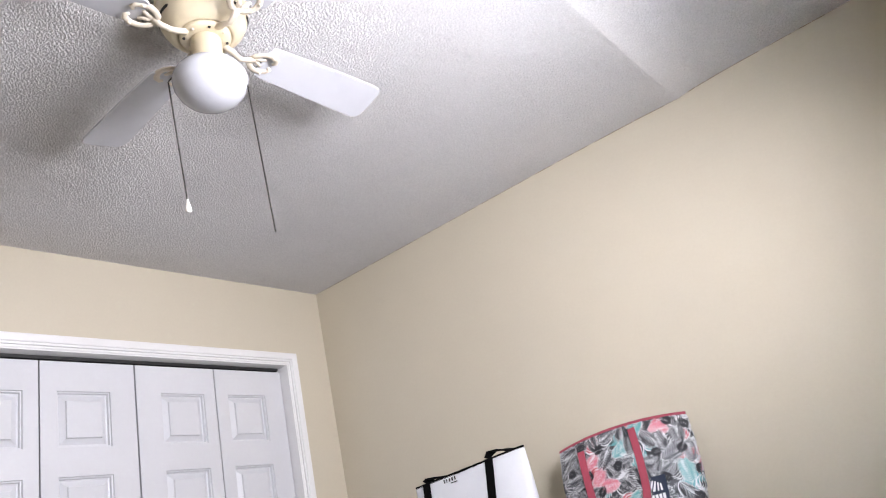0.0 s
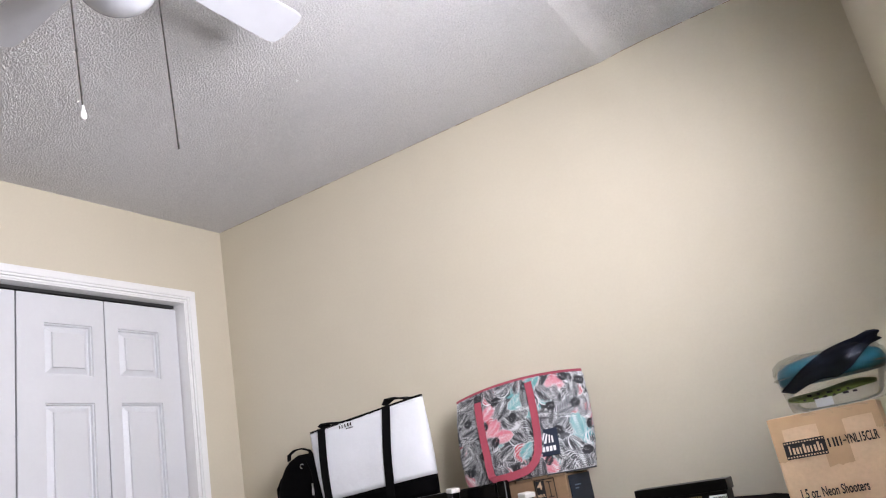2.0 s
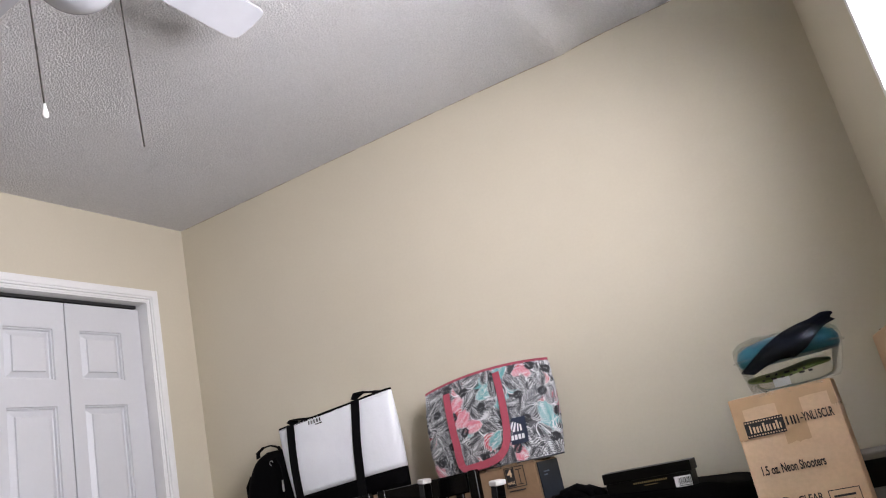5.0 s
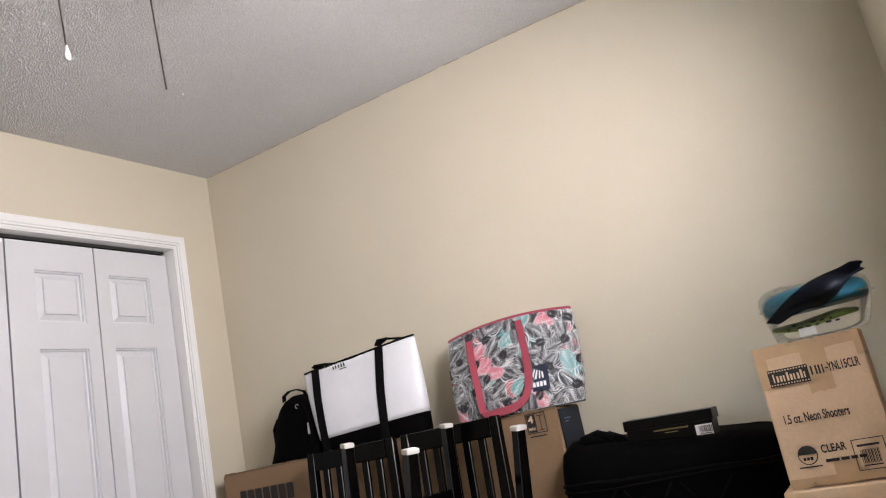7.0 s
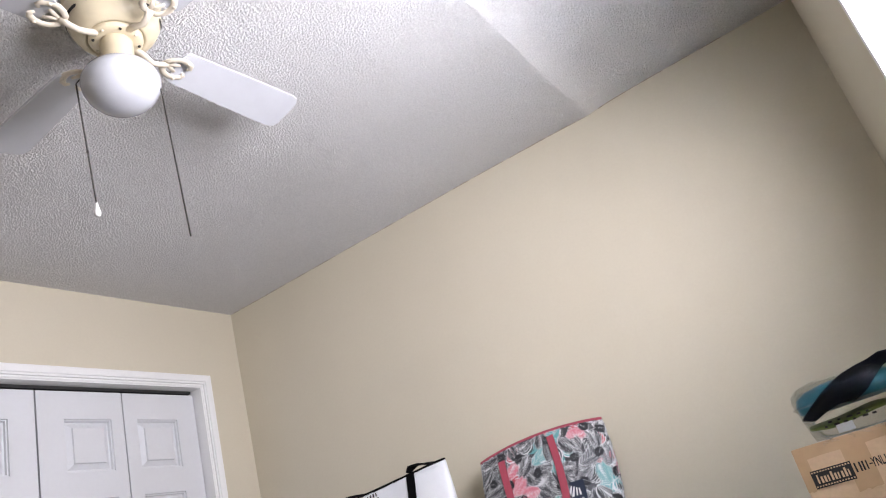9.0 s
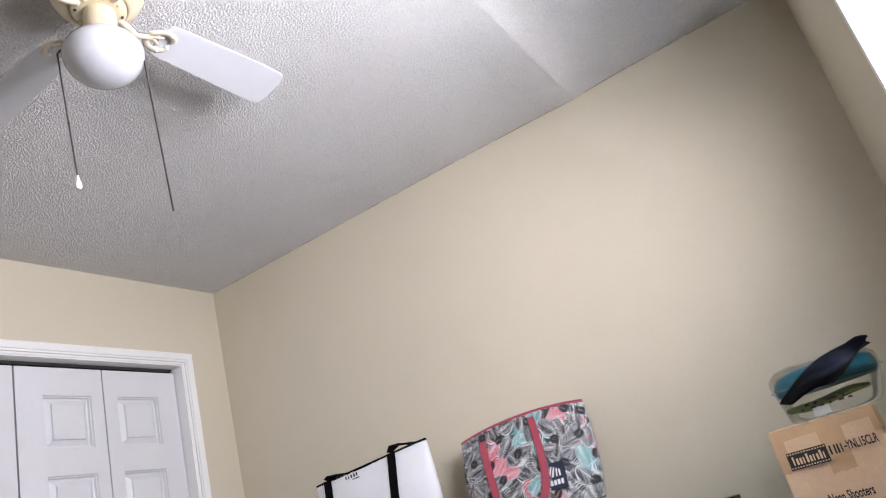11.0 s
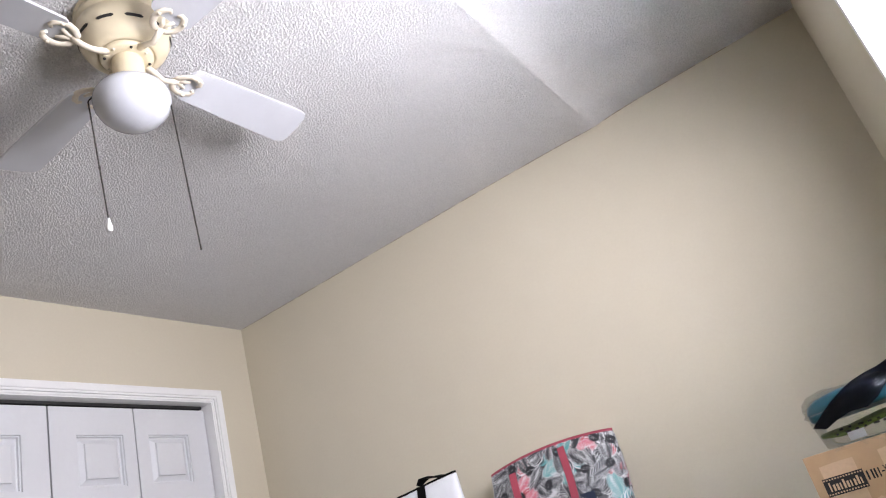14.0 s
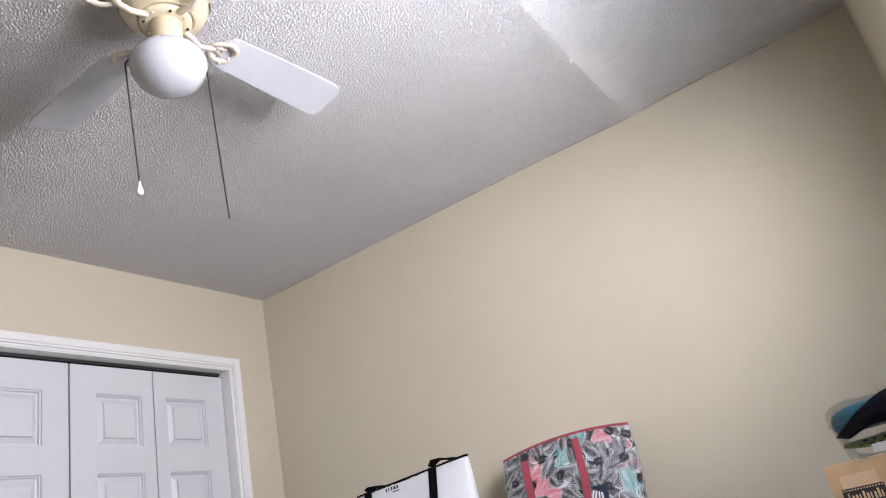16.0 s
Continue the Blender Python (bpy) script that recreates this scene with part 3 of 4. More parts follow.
def arm_mesh():
    """A cast arm: a curved stem that opens into a scrolled, two-lobed plate."""
    bm = bmesh.new()
    tube(bm, [(0.050, 0, -0.002), (0.075, 0, -0.010), (0.095, 0.004, -0.018), (0.115, 0.002, -0.014), (0.135, 0, -0.006)], [0.010, 0.009, 0.008, 0.008, 0.010], 8, 0.7)
    for s in (1, -1):
        tube(bm, [(0.126, 0, -0.006), (0.131, s * 0.016, -0.008), (0.142, s * 0.027, -0.008), (0.157, s * 0.033, -0.007), (0.173, s * 0.032, -0.007), (0.186, s * 0.025, -0.007), (0.191, s * 0.015, -0.007), (0.184, s * 0.008, -0.007)],
             [0.008, 0.008, 0.008, 0.0085, 0.0085, 0.008, 0.006, 0.004], 8, 0.5)
        tube(bm, [(0.130, 0, -0.006), (0.148, s * 0.006, -0.006), (0.164, s * 0.014, -0.006)], [0.007, 0.006, 0.004], 8, 0.5)
        bm2 = lathe([(0, 0.002), (0.004, 0.001), (0.0045, -0.002), (0, -0.003)], 8)
        bm2.transform(pose(0.173, s * 0.032, -0.011))
        me = bpy.data.meshes.new("tmp")
        bm2.to_mesh(me)
        bm2.free()
        bm.from_mesh(me)
        bpy.data.meshes.remove(me)
    return bm


blade_me, arm_me = mesh_of("blade", blade_mesh(), BLADE), mesh_of("blade_arm", arm_mesh(), CREAM_ARM, True)
for k in range(4):
    a = 88 + 90 * k
    arm = new("blade_arm", arm_me)
    arm.parent = fan
    arm["label"] = "cream cast blade arm with scrolls"
    arm.matrix_local = pose(0, 0, -0.122, 0, 0, a)
    bl = new("blade", blade_me)
    bl.parent = fan
    bl["label"] = "flat white fan blade"
    bl.matrix_local = pose(0, 0, -0.122, 0, 0, a) @ pose(0, 0, 0.001, -11, 0, 0)


def pull_chain(name, px, py, z_top, z_end, fob):
    """Beaded chain that leaves the neck, goes over the globe's shoulder and hangs."""
    bm = bmesh.new()
    r = math.hypot(px, py)
    ux, uy = px / r, py / r
    pts = [(0.036 * ux, 0.036 * uy, -0.172), (0.058 * ux, 0.058 * uy, -0.200), (0.078 * ux, 0.078 * uy, -0.222), (px, py, -0.240)]
    n = 170
    pts += [(px + 0.011 * k / n, py + 0.014 * k / n, -0.240 + (z_end + 0.240) * k / n) for k in range(1, n + 1)]
    rad = [0.0014 if k % 2 else 0.0024 for k in range(len(pts))]
    tube(bm, pts, rad, 6)
    ob = part(name, bm, CHAIN, fan, "thin dark bead pull chain")
    if fob:
        part("pull_fob", lathe([(0, 0.004), (0.002, 0.003), (0.0035, -0.006), (0.0065, -0.018), (0.0068, -0.024), (0.005, -0.028), (0, -0.029)], 16, pose(px + 0.011, py + 0.014, z_end)), FOB, ob, "small white pull fob", True)
        part("connector", lathe([(0, 0.004), (0.0026, 0.003), (0.0026, -0.003), (0, -0.004)], 8, pose(px + 0.0064, py + 0.0081, -0.240 + (z_end + 0.240) * 0.58)), CHAIN, ob)


pull_chain("pull_chain", -0.0585, -0.0720, -0.240, -0.551, True)
pull_chain("pull_chain", 0.0510, 0.0630, -0.240, -0.648, False)


# ---- stored things along the long wall ----
def sring(w, d, n, z, cx=0.0, cy=0.0, count=48, lift=None):
    """A ring of a rounded rectangle, w wide and d deep, with corner power n."""
    out = []
    for k in range(count):
        a = 2 * math.pi * k / count
        c, s = math.cos(a), math.sin(a)
        x = math.copysign(abs(c) ** (2 / n), c) * w / 2
        y = math.copysign(abs(s) ** (2 / n), s) * d / 2
        out.append((cx + x, cy + y, z + (lift(x / (w / 2)) if lift else 0)))
    return out


def carton(name, label, w, d, h, material, m, group="", seam=True):
    """A closed shipping carton, its base at the origin, the front towards -y."""
    t = thing(name, label, "cardboard box", m, group)
    bm = boxed(-w / 2, w / 2, -d / 2, d / 2, 0, h, bevel=0.004)
    for v in bm.verts:
        v.co += 0.0025 * noise.noise_vector(v.co * 9)
    part("body", bm, material, t)
    if seam:
        part("flap_seam", boxed(-w / 2 + 0.004, w / 2 - 0.004, -0.0015, 0.0015, h + 0.0005, h + 0.0022), CARD_EDGE, t)
    return t


# large flat television carton
TVW, TVD, TVH = 1.515, 0.19, 1.045
TX0 = 0.118
tv = carton("television_box", "tall flat brown cardboard television box against the wall", TVW, TVD, TVH, CARD_TV, pose(TX0 + TVW / 2, -0.145, 0), seam=True)
part("printed_end", boxed(TVW / 2 + 0.001, TVW / 2 + 0.004, -TVD / 2 + 0.012, TVD / 2 - 0.004, 0.004, TVH - 0.006), NAVYCARD, tv, "dark navy printed end panel")
lettering("UHD TV", 0.036, NAVYTEXT, tv, Matrix.Translation((TVW / 2 + 0.0045, -0.050, TVH - 0.165)) @ Matrix(((0, 0, 1, 0), (1, 0, 0, 0), (0, 1, 0, 0), (0, 0, 0, 1))), squeeze=0.8)
bars([(0, 0.03, 0, 0.004), (0, 0.05, 0.01, 0.014)], NAVYTEXT, tv, Matrix.Translation((TVW / 2 + 0.0045, -0.05, TVH - 0.05)) @ Matrix(((0, 0, 1, 0), (1, 0, 0, 0), (0, 1, 0, 0), (0, 0, 0, 1))))
# stacking mark: a framed arrow panel
fm = facing(1.523 - TX0 - TVW / 2, -TVD / 2 - 0.004, 0.978) @ Matrix.Diagonal((0.9, 0.8, 1, 1))
bars([(0, 0.078, 0, 0.003), (0, 0.078, 0.077, 0.08), (0, 0.003, 0.003, 0.077), (0.075, 0.078, 0.003, 0.077), (0.036, 0.038, 0.003, 0.077), (0.003, 0.036, 0.038, 0.040),
      (0.005, 0.036, 0.005, 0.075), (0.055, 0.058, 0.012, 0.066), (0.045, 0.068, 0.009, 0.012), (0.045, 0.068, 0.066, 0.069), (0.005, 0.07, -0.014, -0.009)], INK, tv, fm, "stacking_mark")
lettering("4", 0.040, CARD, tv, fm @ Matrix.Translation((0.010, 0.043, 0.0012)))
lettering("MAX", 0.016, CARD, tv, fm @ Matrix.Translation((0.0065, 0.014, 0.0012)), squeeze=0.8)
# block brand name as seven plain bars
fm = facing(0.205 - TX0 - TVW / 2, -TVD / 2 - 0.004, 0.915)
bars([(k * 0.042, k * 0.042 + 0.034, 0, 0.058) for k in range(7)], INK, tv, fm, "brand_bars")
bm = bmesh.new()
for k in range(26):
    x0 = -TVW / 2 + 0.01 + k * 0.058
    box(bm, x0, x0 + 0.050 + 0.006 * random.random(), -TVD / 2 - 0.003, -TVD / 2 + 0.006, TVH - 0.002, TVH + 0.003 + 0.004 * random.random())
part("torn_edge", bm, CARD_EDGE, tv, "rough torn upper edge")


# ---- black mini backpack on the television box ----
def backpack(m):
    t = thing("mini_backpack", "small black backpack with a top handle and zips", "backpack", m)
    rings = []
    for k in range(15):
        s = k / 14
        w = (0.245 - 0.085 * s) * (1 if s < 0.72 else math.sqrt(max(0.03, 1 - ((s - 0.72) / 0.30) ** 2.2)))
        d = 0.125 * (1 - 0.25 * s) * (1 if s < 0.85 else math.sqrt(max(0.05, 1 - ((s - 0.85) / 0.17) ** 2)))
        rings.append([(x + 0.012 * s + 0.004 * math.sin(9 * s + 3 * x), y, z) for x, y, z in sring(w, d, 3.2, 0.235 * s, 0.018 * s, 0)])
    part("body", loft(rings), BLACKFAB, t, "", True)
    bm = bmesh.new()
    ribbon(bm, [(-0.05, 0.0, 0.222), (-0.045, -0.005, 0.242), (-0.015, -0.008, 0.256), (0.02, -0.008, 0.258), (0.05, -0.005, 0.246), (0.062, 0, 0.222)], (0, 1, 0), 0.018, 0.004)
    part("top_handle", bm, BLACKWEB, t)
    bm = bmesh.new()
    tube(bm, [(0.092, -0.055, 0.05), (0.094, -0.054, 0.12), (0.085, -0.050, 0.17), (0.066, -0.046, 0.205)], 0.0022, 6)
    z = part("zip", bm, BLACKWEB, t)
    bm = bmesh.new()
    box(bm, 0.090, 0.098, -0.064, -0.060, 0.085, 0.110, 0.001)
    tube(bm, [(0.094, -0.062, 0.11), (0.0935, -0.0625, 0.118), (0.094, -0.062, 0.126)], 0.003, 6)
    part("zip_pull", bm, ZIP, z, "silver zip pull")
    bm = bmesh.new()
    tube(bm, [(0.050 + 0.008 * math.cos(a), -0.056, 0.192 + 0.008 * math.sin(a)) for a in (0.3, 1.2, 2.1, 3.0, 3.9, 4.8)], 0.0015, 6)
    part("ring", bm, ZIP, t, "small silver ring")
    bm = bmesh.new()
    ribbon(bm, [(-0.108, 0.03, 0.16), (-0.122, 0.02, 0.125), (-0.120, 0.02, 0.07), (-0.112, 0.03, 0.03)], (0, 1, 0), 0.035, 0.006)
    part("shoulder_strap", bm, BLACKWEB, t)
    return t


backpack(pose(0.475, -0.150, TVH + 0.004, 0, 1.5, 0) @ Matrix.Diagonal((1.14, 1.0, 1.07, 1)))


# ---- totes ----
class Tote:
    """A soft bag: rounded rectangle rings between base and rim; front() gives points on its front."""

    def __init__(self, w0, w1, d0, d1, h, n, rim=None, bulge=0.0, lean=0.0):
        self.w0, self.w1, self.d0, self.d1, self.h, self.n, self.rim, self.bulge, self.lean = w0, w1, d0, d1, h, n, rim, bulge, lean

    def size(self, s):
        b = self.bulge * math.sin(math.pi * min(1, max(0, s)))
        return self.w0 + (self.w1 - self.w0) * s + b * 0.6, self.d0 + (self.d1 - self.d0) * s + b

    def front(self, u, s, off=0.0):
        """u from -1 to 1 across, s from 0 to 1 up; past 1 it goes on round the end to the back."""
        w, d = self.size(s)
        v = u if abs(u) <= 1 else math.copysign(2 - abs(u), u)
        y = d / 2 * (1 - min(0.999, abs(v)) ** self.n) ** (1 / self.n)
        r = 0.004 * noise.noise(Vector((v * 2.2, s * 2.5, self.h * 7)))
        y = -y - off + r if abs(u) <= 1 else y + off
        z = self.h * s + (self.rim(v) * s if self.rim else 0)
        return Vector((v * (w / 2 + off * abs(v) ** 3), y + self.lean * s, z))

    def body(self, s0, s1, steps, count=64):
        rings = []
        for k in range(steps + 1):
            s = s0 + (s1 - s0) * k / steps
            w, d = self.size(s)
            ring = []
            for x, y, z in sring(w, d, self.n, 0, count=count):
                u = x / (w / 2)
                r = 0.004 * noise.noise(Vector((u * 2.2, s * 2.5, self.h * 7))) if y < 0 else 0
                ring.append((x, y + r + self.lean * s, self.h * s + (self.rim(u) * s if self.rim else 0)))
            rings.append(ring)
        return loft(rings)

    def strap(self, bm, pts, width, thick):
        ribbon(bm, pts, (1, 0, 0), width, thick)


def white_tote(m):
    t = thing("cooler_tote", "white insulated tote with black straps on the television box", "tote bag", m)
    T2 = Tote(0.500, 0.545, 0.13, 0.06, 0.336, 2.6, lambda u: 0.004 * u * u + 0.006 * u, 0.016, -0.015)
    part("base_band", T2.body(0.0, 0.19, 4), BLACKFAB, t, "black nylon base band", True)
    part("body", T2.body(0.19, 0.985, 14), WHITEFAB, t, "white coated fabric body", True)
    part("rim", T2.body(0.978, 1.005, 2), BLACKWEB, t, "black bound rim", True)
    for u, low in ((-0.70, -0.085), (0.47, -0.11)):
        bm = bmesh.new()
        pts = [T2.front(u + low * (1 - s), s, 0.004) for s in [k / 14 for k in range(15)]]
        peak = 0.022 if u > 0 else 0.012
        pts += [pts[-1] + Vector((0.004, 0.004, peak * 0.7)), pts[-1] + Vector((0.03, 0.02, peak)), pts[-1] + Vector((0.07, 0.045, peak * 0.55)), pts[-1] + Vector((0.10, 0.065, 0.0))]
        T2.strap(bm, pts[:15], 0.036, 0.003)
        ribbon(bm, pts[14:], (0.3, 1, 0), 0.034, 0.007)
        part("strap", bm, BLACKWEB, t, "black webbing strap")
    # small printed brand, as plain bars, and its line below
    p = T2.front(-0.36, 0.92, 0.003)
    bm = bmesh.new()
    for k in range(5):
        q = T2.front(-0.36 + k * 0.050, 0.925, 0.0015)
        box(bm, q.x, q.x + (0.0035, 0.002, 0.0035, 0.0045, 0.004)[k], q.y - 0.0012, q.y + 0.0012, q.z, q.z + 0.0125)
    q0, q1 = T2.front(-0.24, 0.90, 0.0015), T2.front(-0.12, 0.90, 0.0015)
    box(bm, q0.x, q1.x, q0.y - 0.0012, q0.y + 0.0012, q0.z, q0.z + 0.003)
    part("brand_bars", bm, INK, t)
    # crease near the rim
    bm = bmesh.new()
    tube(bm, [T2.front(0.55, 0.955, -0.0005), T2.front(0.68, 0.968, 0.001), T2.front(0.8, 0.962, 0.001), T2.front(0.9, 0.95, -0.0005)], 0.0016, 5)
    part("crease", bm, WHITEFAB, t)
    return t


white_tote(pose(0.860, -0.158, TVH + 0.004) @ Matrix(((1, 0, -0.085, 0), (0, 1, 0, 0), (0, 0, 1, 0), (0, 0, 0, 1))))


def leaf_outline(kind, fat=1.0):
    """Leaf shapes of the print as polygons in a unit frame, the stem along +y; fat widens the leaflets."""
    polys = []
    if kind == "frond":
        n = 12
        w = 0.015 * fat
        for k in range(n):
            y0 = 0.06 + 0.86 * k / n
            reach = 0.28 * math.sin(math.pi * (0.18 + 0.74 * (k + 0.5) / n)) + 0.05
            for s in (1, -1):
                tip = (s * reach, y0 + 0.62 * reach + 0.05)
                polys.append([(0, y0 - w), (s * reach * 0.55, y0 + 0.28 * reach - w), tip, (s * reach * 0.45, y0 + 0.36 * reach + w), (0, y0 + w)])
        polys.append([(-0.012 * fat, 0), (0.012 * fat, 0), (0.006, 1.02), (-0.006, 1.02)])
    else:
        n = 6
        w = 0.043 * fat
        for k in range(n):
            y0 = 0.06 + 0.80 * k / n
            reach = 0.40 * math.sin(math.pi * (0.30 + 0.56 * (k + 0.5) / n)) + 0.04
            for s in (1, -1):
                polys.append([(0, y0 - w), (s * reach * 0.6, y0 + 0.16 * reach - 1.1 * w), (s * reach, y0 + 0.45 * reach), (s * reach * 0.62, y0 + 0.34 * reach + w), (0, y0 + w)])
        polys.append([(-0.05 * fat, 0.80), (0.05 * fat, 0.80), (0.03, 0.95), (0, 1.04), (-0.03, 0.95)])
    return polys


def printed_tote(m):
    t = thing("printed_tote", "insulated tote printed with tropical leaves and coral straps", "tote bag", m)
    A = Tote(0.446, 0.470, 0.14, 0.045, 0.316, 2.2, lambda u: 0.014 + 0.008 * u - 0.022 * u * u, 0.035, 0.055)
    part("body", A.body(0.012, 0.985, 18), PRINTBASE, t, "pale fabric body", True)
    part("base_piping", A.body(-0.004, 0.012, 2), LEAF_GREY, t, "dark grey base piping", True)
    part("rim_piping", A.body(0.978, 1.012, 2), CORAL, t, "coral zip rim", True)
    rng = random.Random(11)
    mats = [LEAF_GREY, LEAF_MID, LEAF_RED, LEAF_PINK, LEAF_TEAL, LEAF_DARK, LEAF_WHITE]
    bm = bmesh.new()
    layer = 0

    def leaf(kind, mi, u0, s0, size, ang, fat=1.0):
        nonlocal layer
        ca, sa = math.cos(ang), math.sin(ang)
        layer += 1
        off = 0.0006 + 0.000006 * layer
        for poly in leaf_outline(kind, fat):
            vs = []
            for px, py in poly:
                gx, gz = (px * ca - (py - 0.5) * sa) * size, (px * sa + (py - 0.5) * ca) * size
                vs.append((u0 + gx / 0.235, s0 + gz / 0.306))
            if all(-1.02 < u < 1.6 for u, s in vs) and min(s for u, s in vs) < 0.97 and max(s for u, s in vs) > 0.03:
                vs = [(u, min(0.985, max(0.015, s))) for u, s in vs]
                bm.faces.new([bm.verts.new(A.front(u, s, off)) for u, s in vs]).material_index = mi

    # long fronds, broad leaves, pale-edged fronds over them, then a few small black leaves
    def slots(nx, nz):
        out = [(-1.05 + 2.5 * (i + 0.5 + rng.uniform(-0.3, 0.3) + 0.5 * (j % 2)) / nx, (j + 0.5 + rng.uniform(-0.3, 0.3)) / nz) for i in range(nx) for j in range(nz)]
        rng.shuffle(out)
        return out

    for u0, s0 in slots(14, 8):
        leaf("frond", rng.choices([0, 1, 4], [7, 2, 0.7])[0], u0, s0, rng.uniform(0.070, 0.090), rng.uniform(-math.pi, math.pi), 1.35)
    for u0, s0 in slots(11, 6):
        size, ang = rng.uniform(0.050, 0.062), rng.uniform(-math.pi, math.pi)
        leaf("monstera", 6, u0, s0, size * 1.1, ang, 1.15)
        leaf("monstera", rng.choices([0, 1, 2, 4], [5, 1.6, 2.0, 1.3])[0], u0, s0, size, ang)
    for u0, s0 in slots(11, 6):
        size, ang = rng.uniform(0.064, 0.084), rng.uniform(-math.pi, math.pi)
        leaf("frond", 6, u0, s0, size * 1.03, ang, 2.0)
        leaf("frond", rng.choices([0, 1, 3, 4], [6, 1, 1.4, 0.8])[0], u0, s0, size, ang, 1.4)
    for u0, s0 in slots(6, 4):
        leaf("monstera", 5, u0, s0, 0.036, rng.uniform(-math.pi, math.pi))
    pr = new("leaf_print", mesh_of("leaf_print", bm, mats))
    pr.parent = t
    tagged(pr, "printed grey, coral and teal palm leaves", kind="stuff")
    # carrying strap: two uprights that join in a hanging loop
    bm = bmesh.new()
    left = [A.front(-0.60 + 0.16 * (1 - s), s, 0.010) for s in (0.88, 0.78, 0.66, 0.54, 0.42, 0.30)]
    right = [A.front(0.21 + 0.08 * math.sin(2.6 * (1 - s)), s, 0.010) for s in (0.94, 0.82, 0.70, 0.58, 0.46, 0.34)]
    a0, a1 = left[-1], right[-1]
    loop = []
    for f, out, drop in ((0.02, 0.012, 0.035), (0.06, 0.024, 0.066), (0.14, 0.034, 0.082), (0.26, 0.038, 0.084), (0.40, 0.040, 0.085), (0.55, 0.040, 0.085), (0.70, 0.038, 0.083),
                         (0.82, 0.034, 0.076), (0.92, 0.026, 0.060), (0.98, 0.014, 0.034)):
        loop.append(a0.lerp(a1, f) + Vector((0, -out, -drop)))
    flat_ribbon(bm, left + loop + right[::-1], (0, -1, 0.12), 0.025, 0.003)
    part("strap", bm, CORAL, t, "coral webbing carrying strap")
    # square navy patch with a plain white mark
    c0 = A.front(0.40, 0.30, 0.006)
    pm = facing(c0.x - 0.030, c0.y - 0.004, c0.z - 0.040) @ pose(0, 0, 0, -12, -4, 0)
    pt = part("patch", boxed(0, 0.070, 0, 0.086, 0, 0.0012), NAVYLOGO, t, "square navy patch", at=pm)
    bm = bmesh.new()
    for k in range(4):
        x0 = 0.014 + k * 0.011
        bm.faces.new([bm.verts.new(p) for p in ((x0 - 0.006 + 0.006 * (k > 1), 0.040, 0.0018), (x0 + 0.001 + 0.004 * k / 2, 0.040, 0.0018), (x0 + 0.014 - k * 0.003, 0.074 - k * 0.004, 0.0018), (x0 + 0.009 - k * 0.003, 0.074 - k * 0.004, 0.0018))])
    for k in range(4):
        box(bm, 0.012 + k * 0.0125, 0.021 + k * 0.0125, 0.014, 0.030, 0.0012, 0.0018)
    part("mark", bm, PAPERW, pt)
    return t


printed_tote(pose(1.476, -0.160, TVH + 0.004, 0, 0, 8))


# ---- chairs ----
CHAMFER = ((-1, -0.86), (-0.86, -1), (0.86, -1), (1, -0.86), (1, 0.86), (0.86, 1), (-0.86, 1), (-1, 0.86))


def glint_edges(bm):
    """Marks the narrow chamfers for the paler, glossier lacquer that paints in the window's glints."""
    bm.normal_update()
    for f in bm.faces:
        if abs(f.normal.x) > 0.35 and abs(f.normal.y) > 0.35:
            f.material_index = 1
    return bm


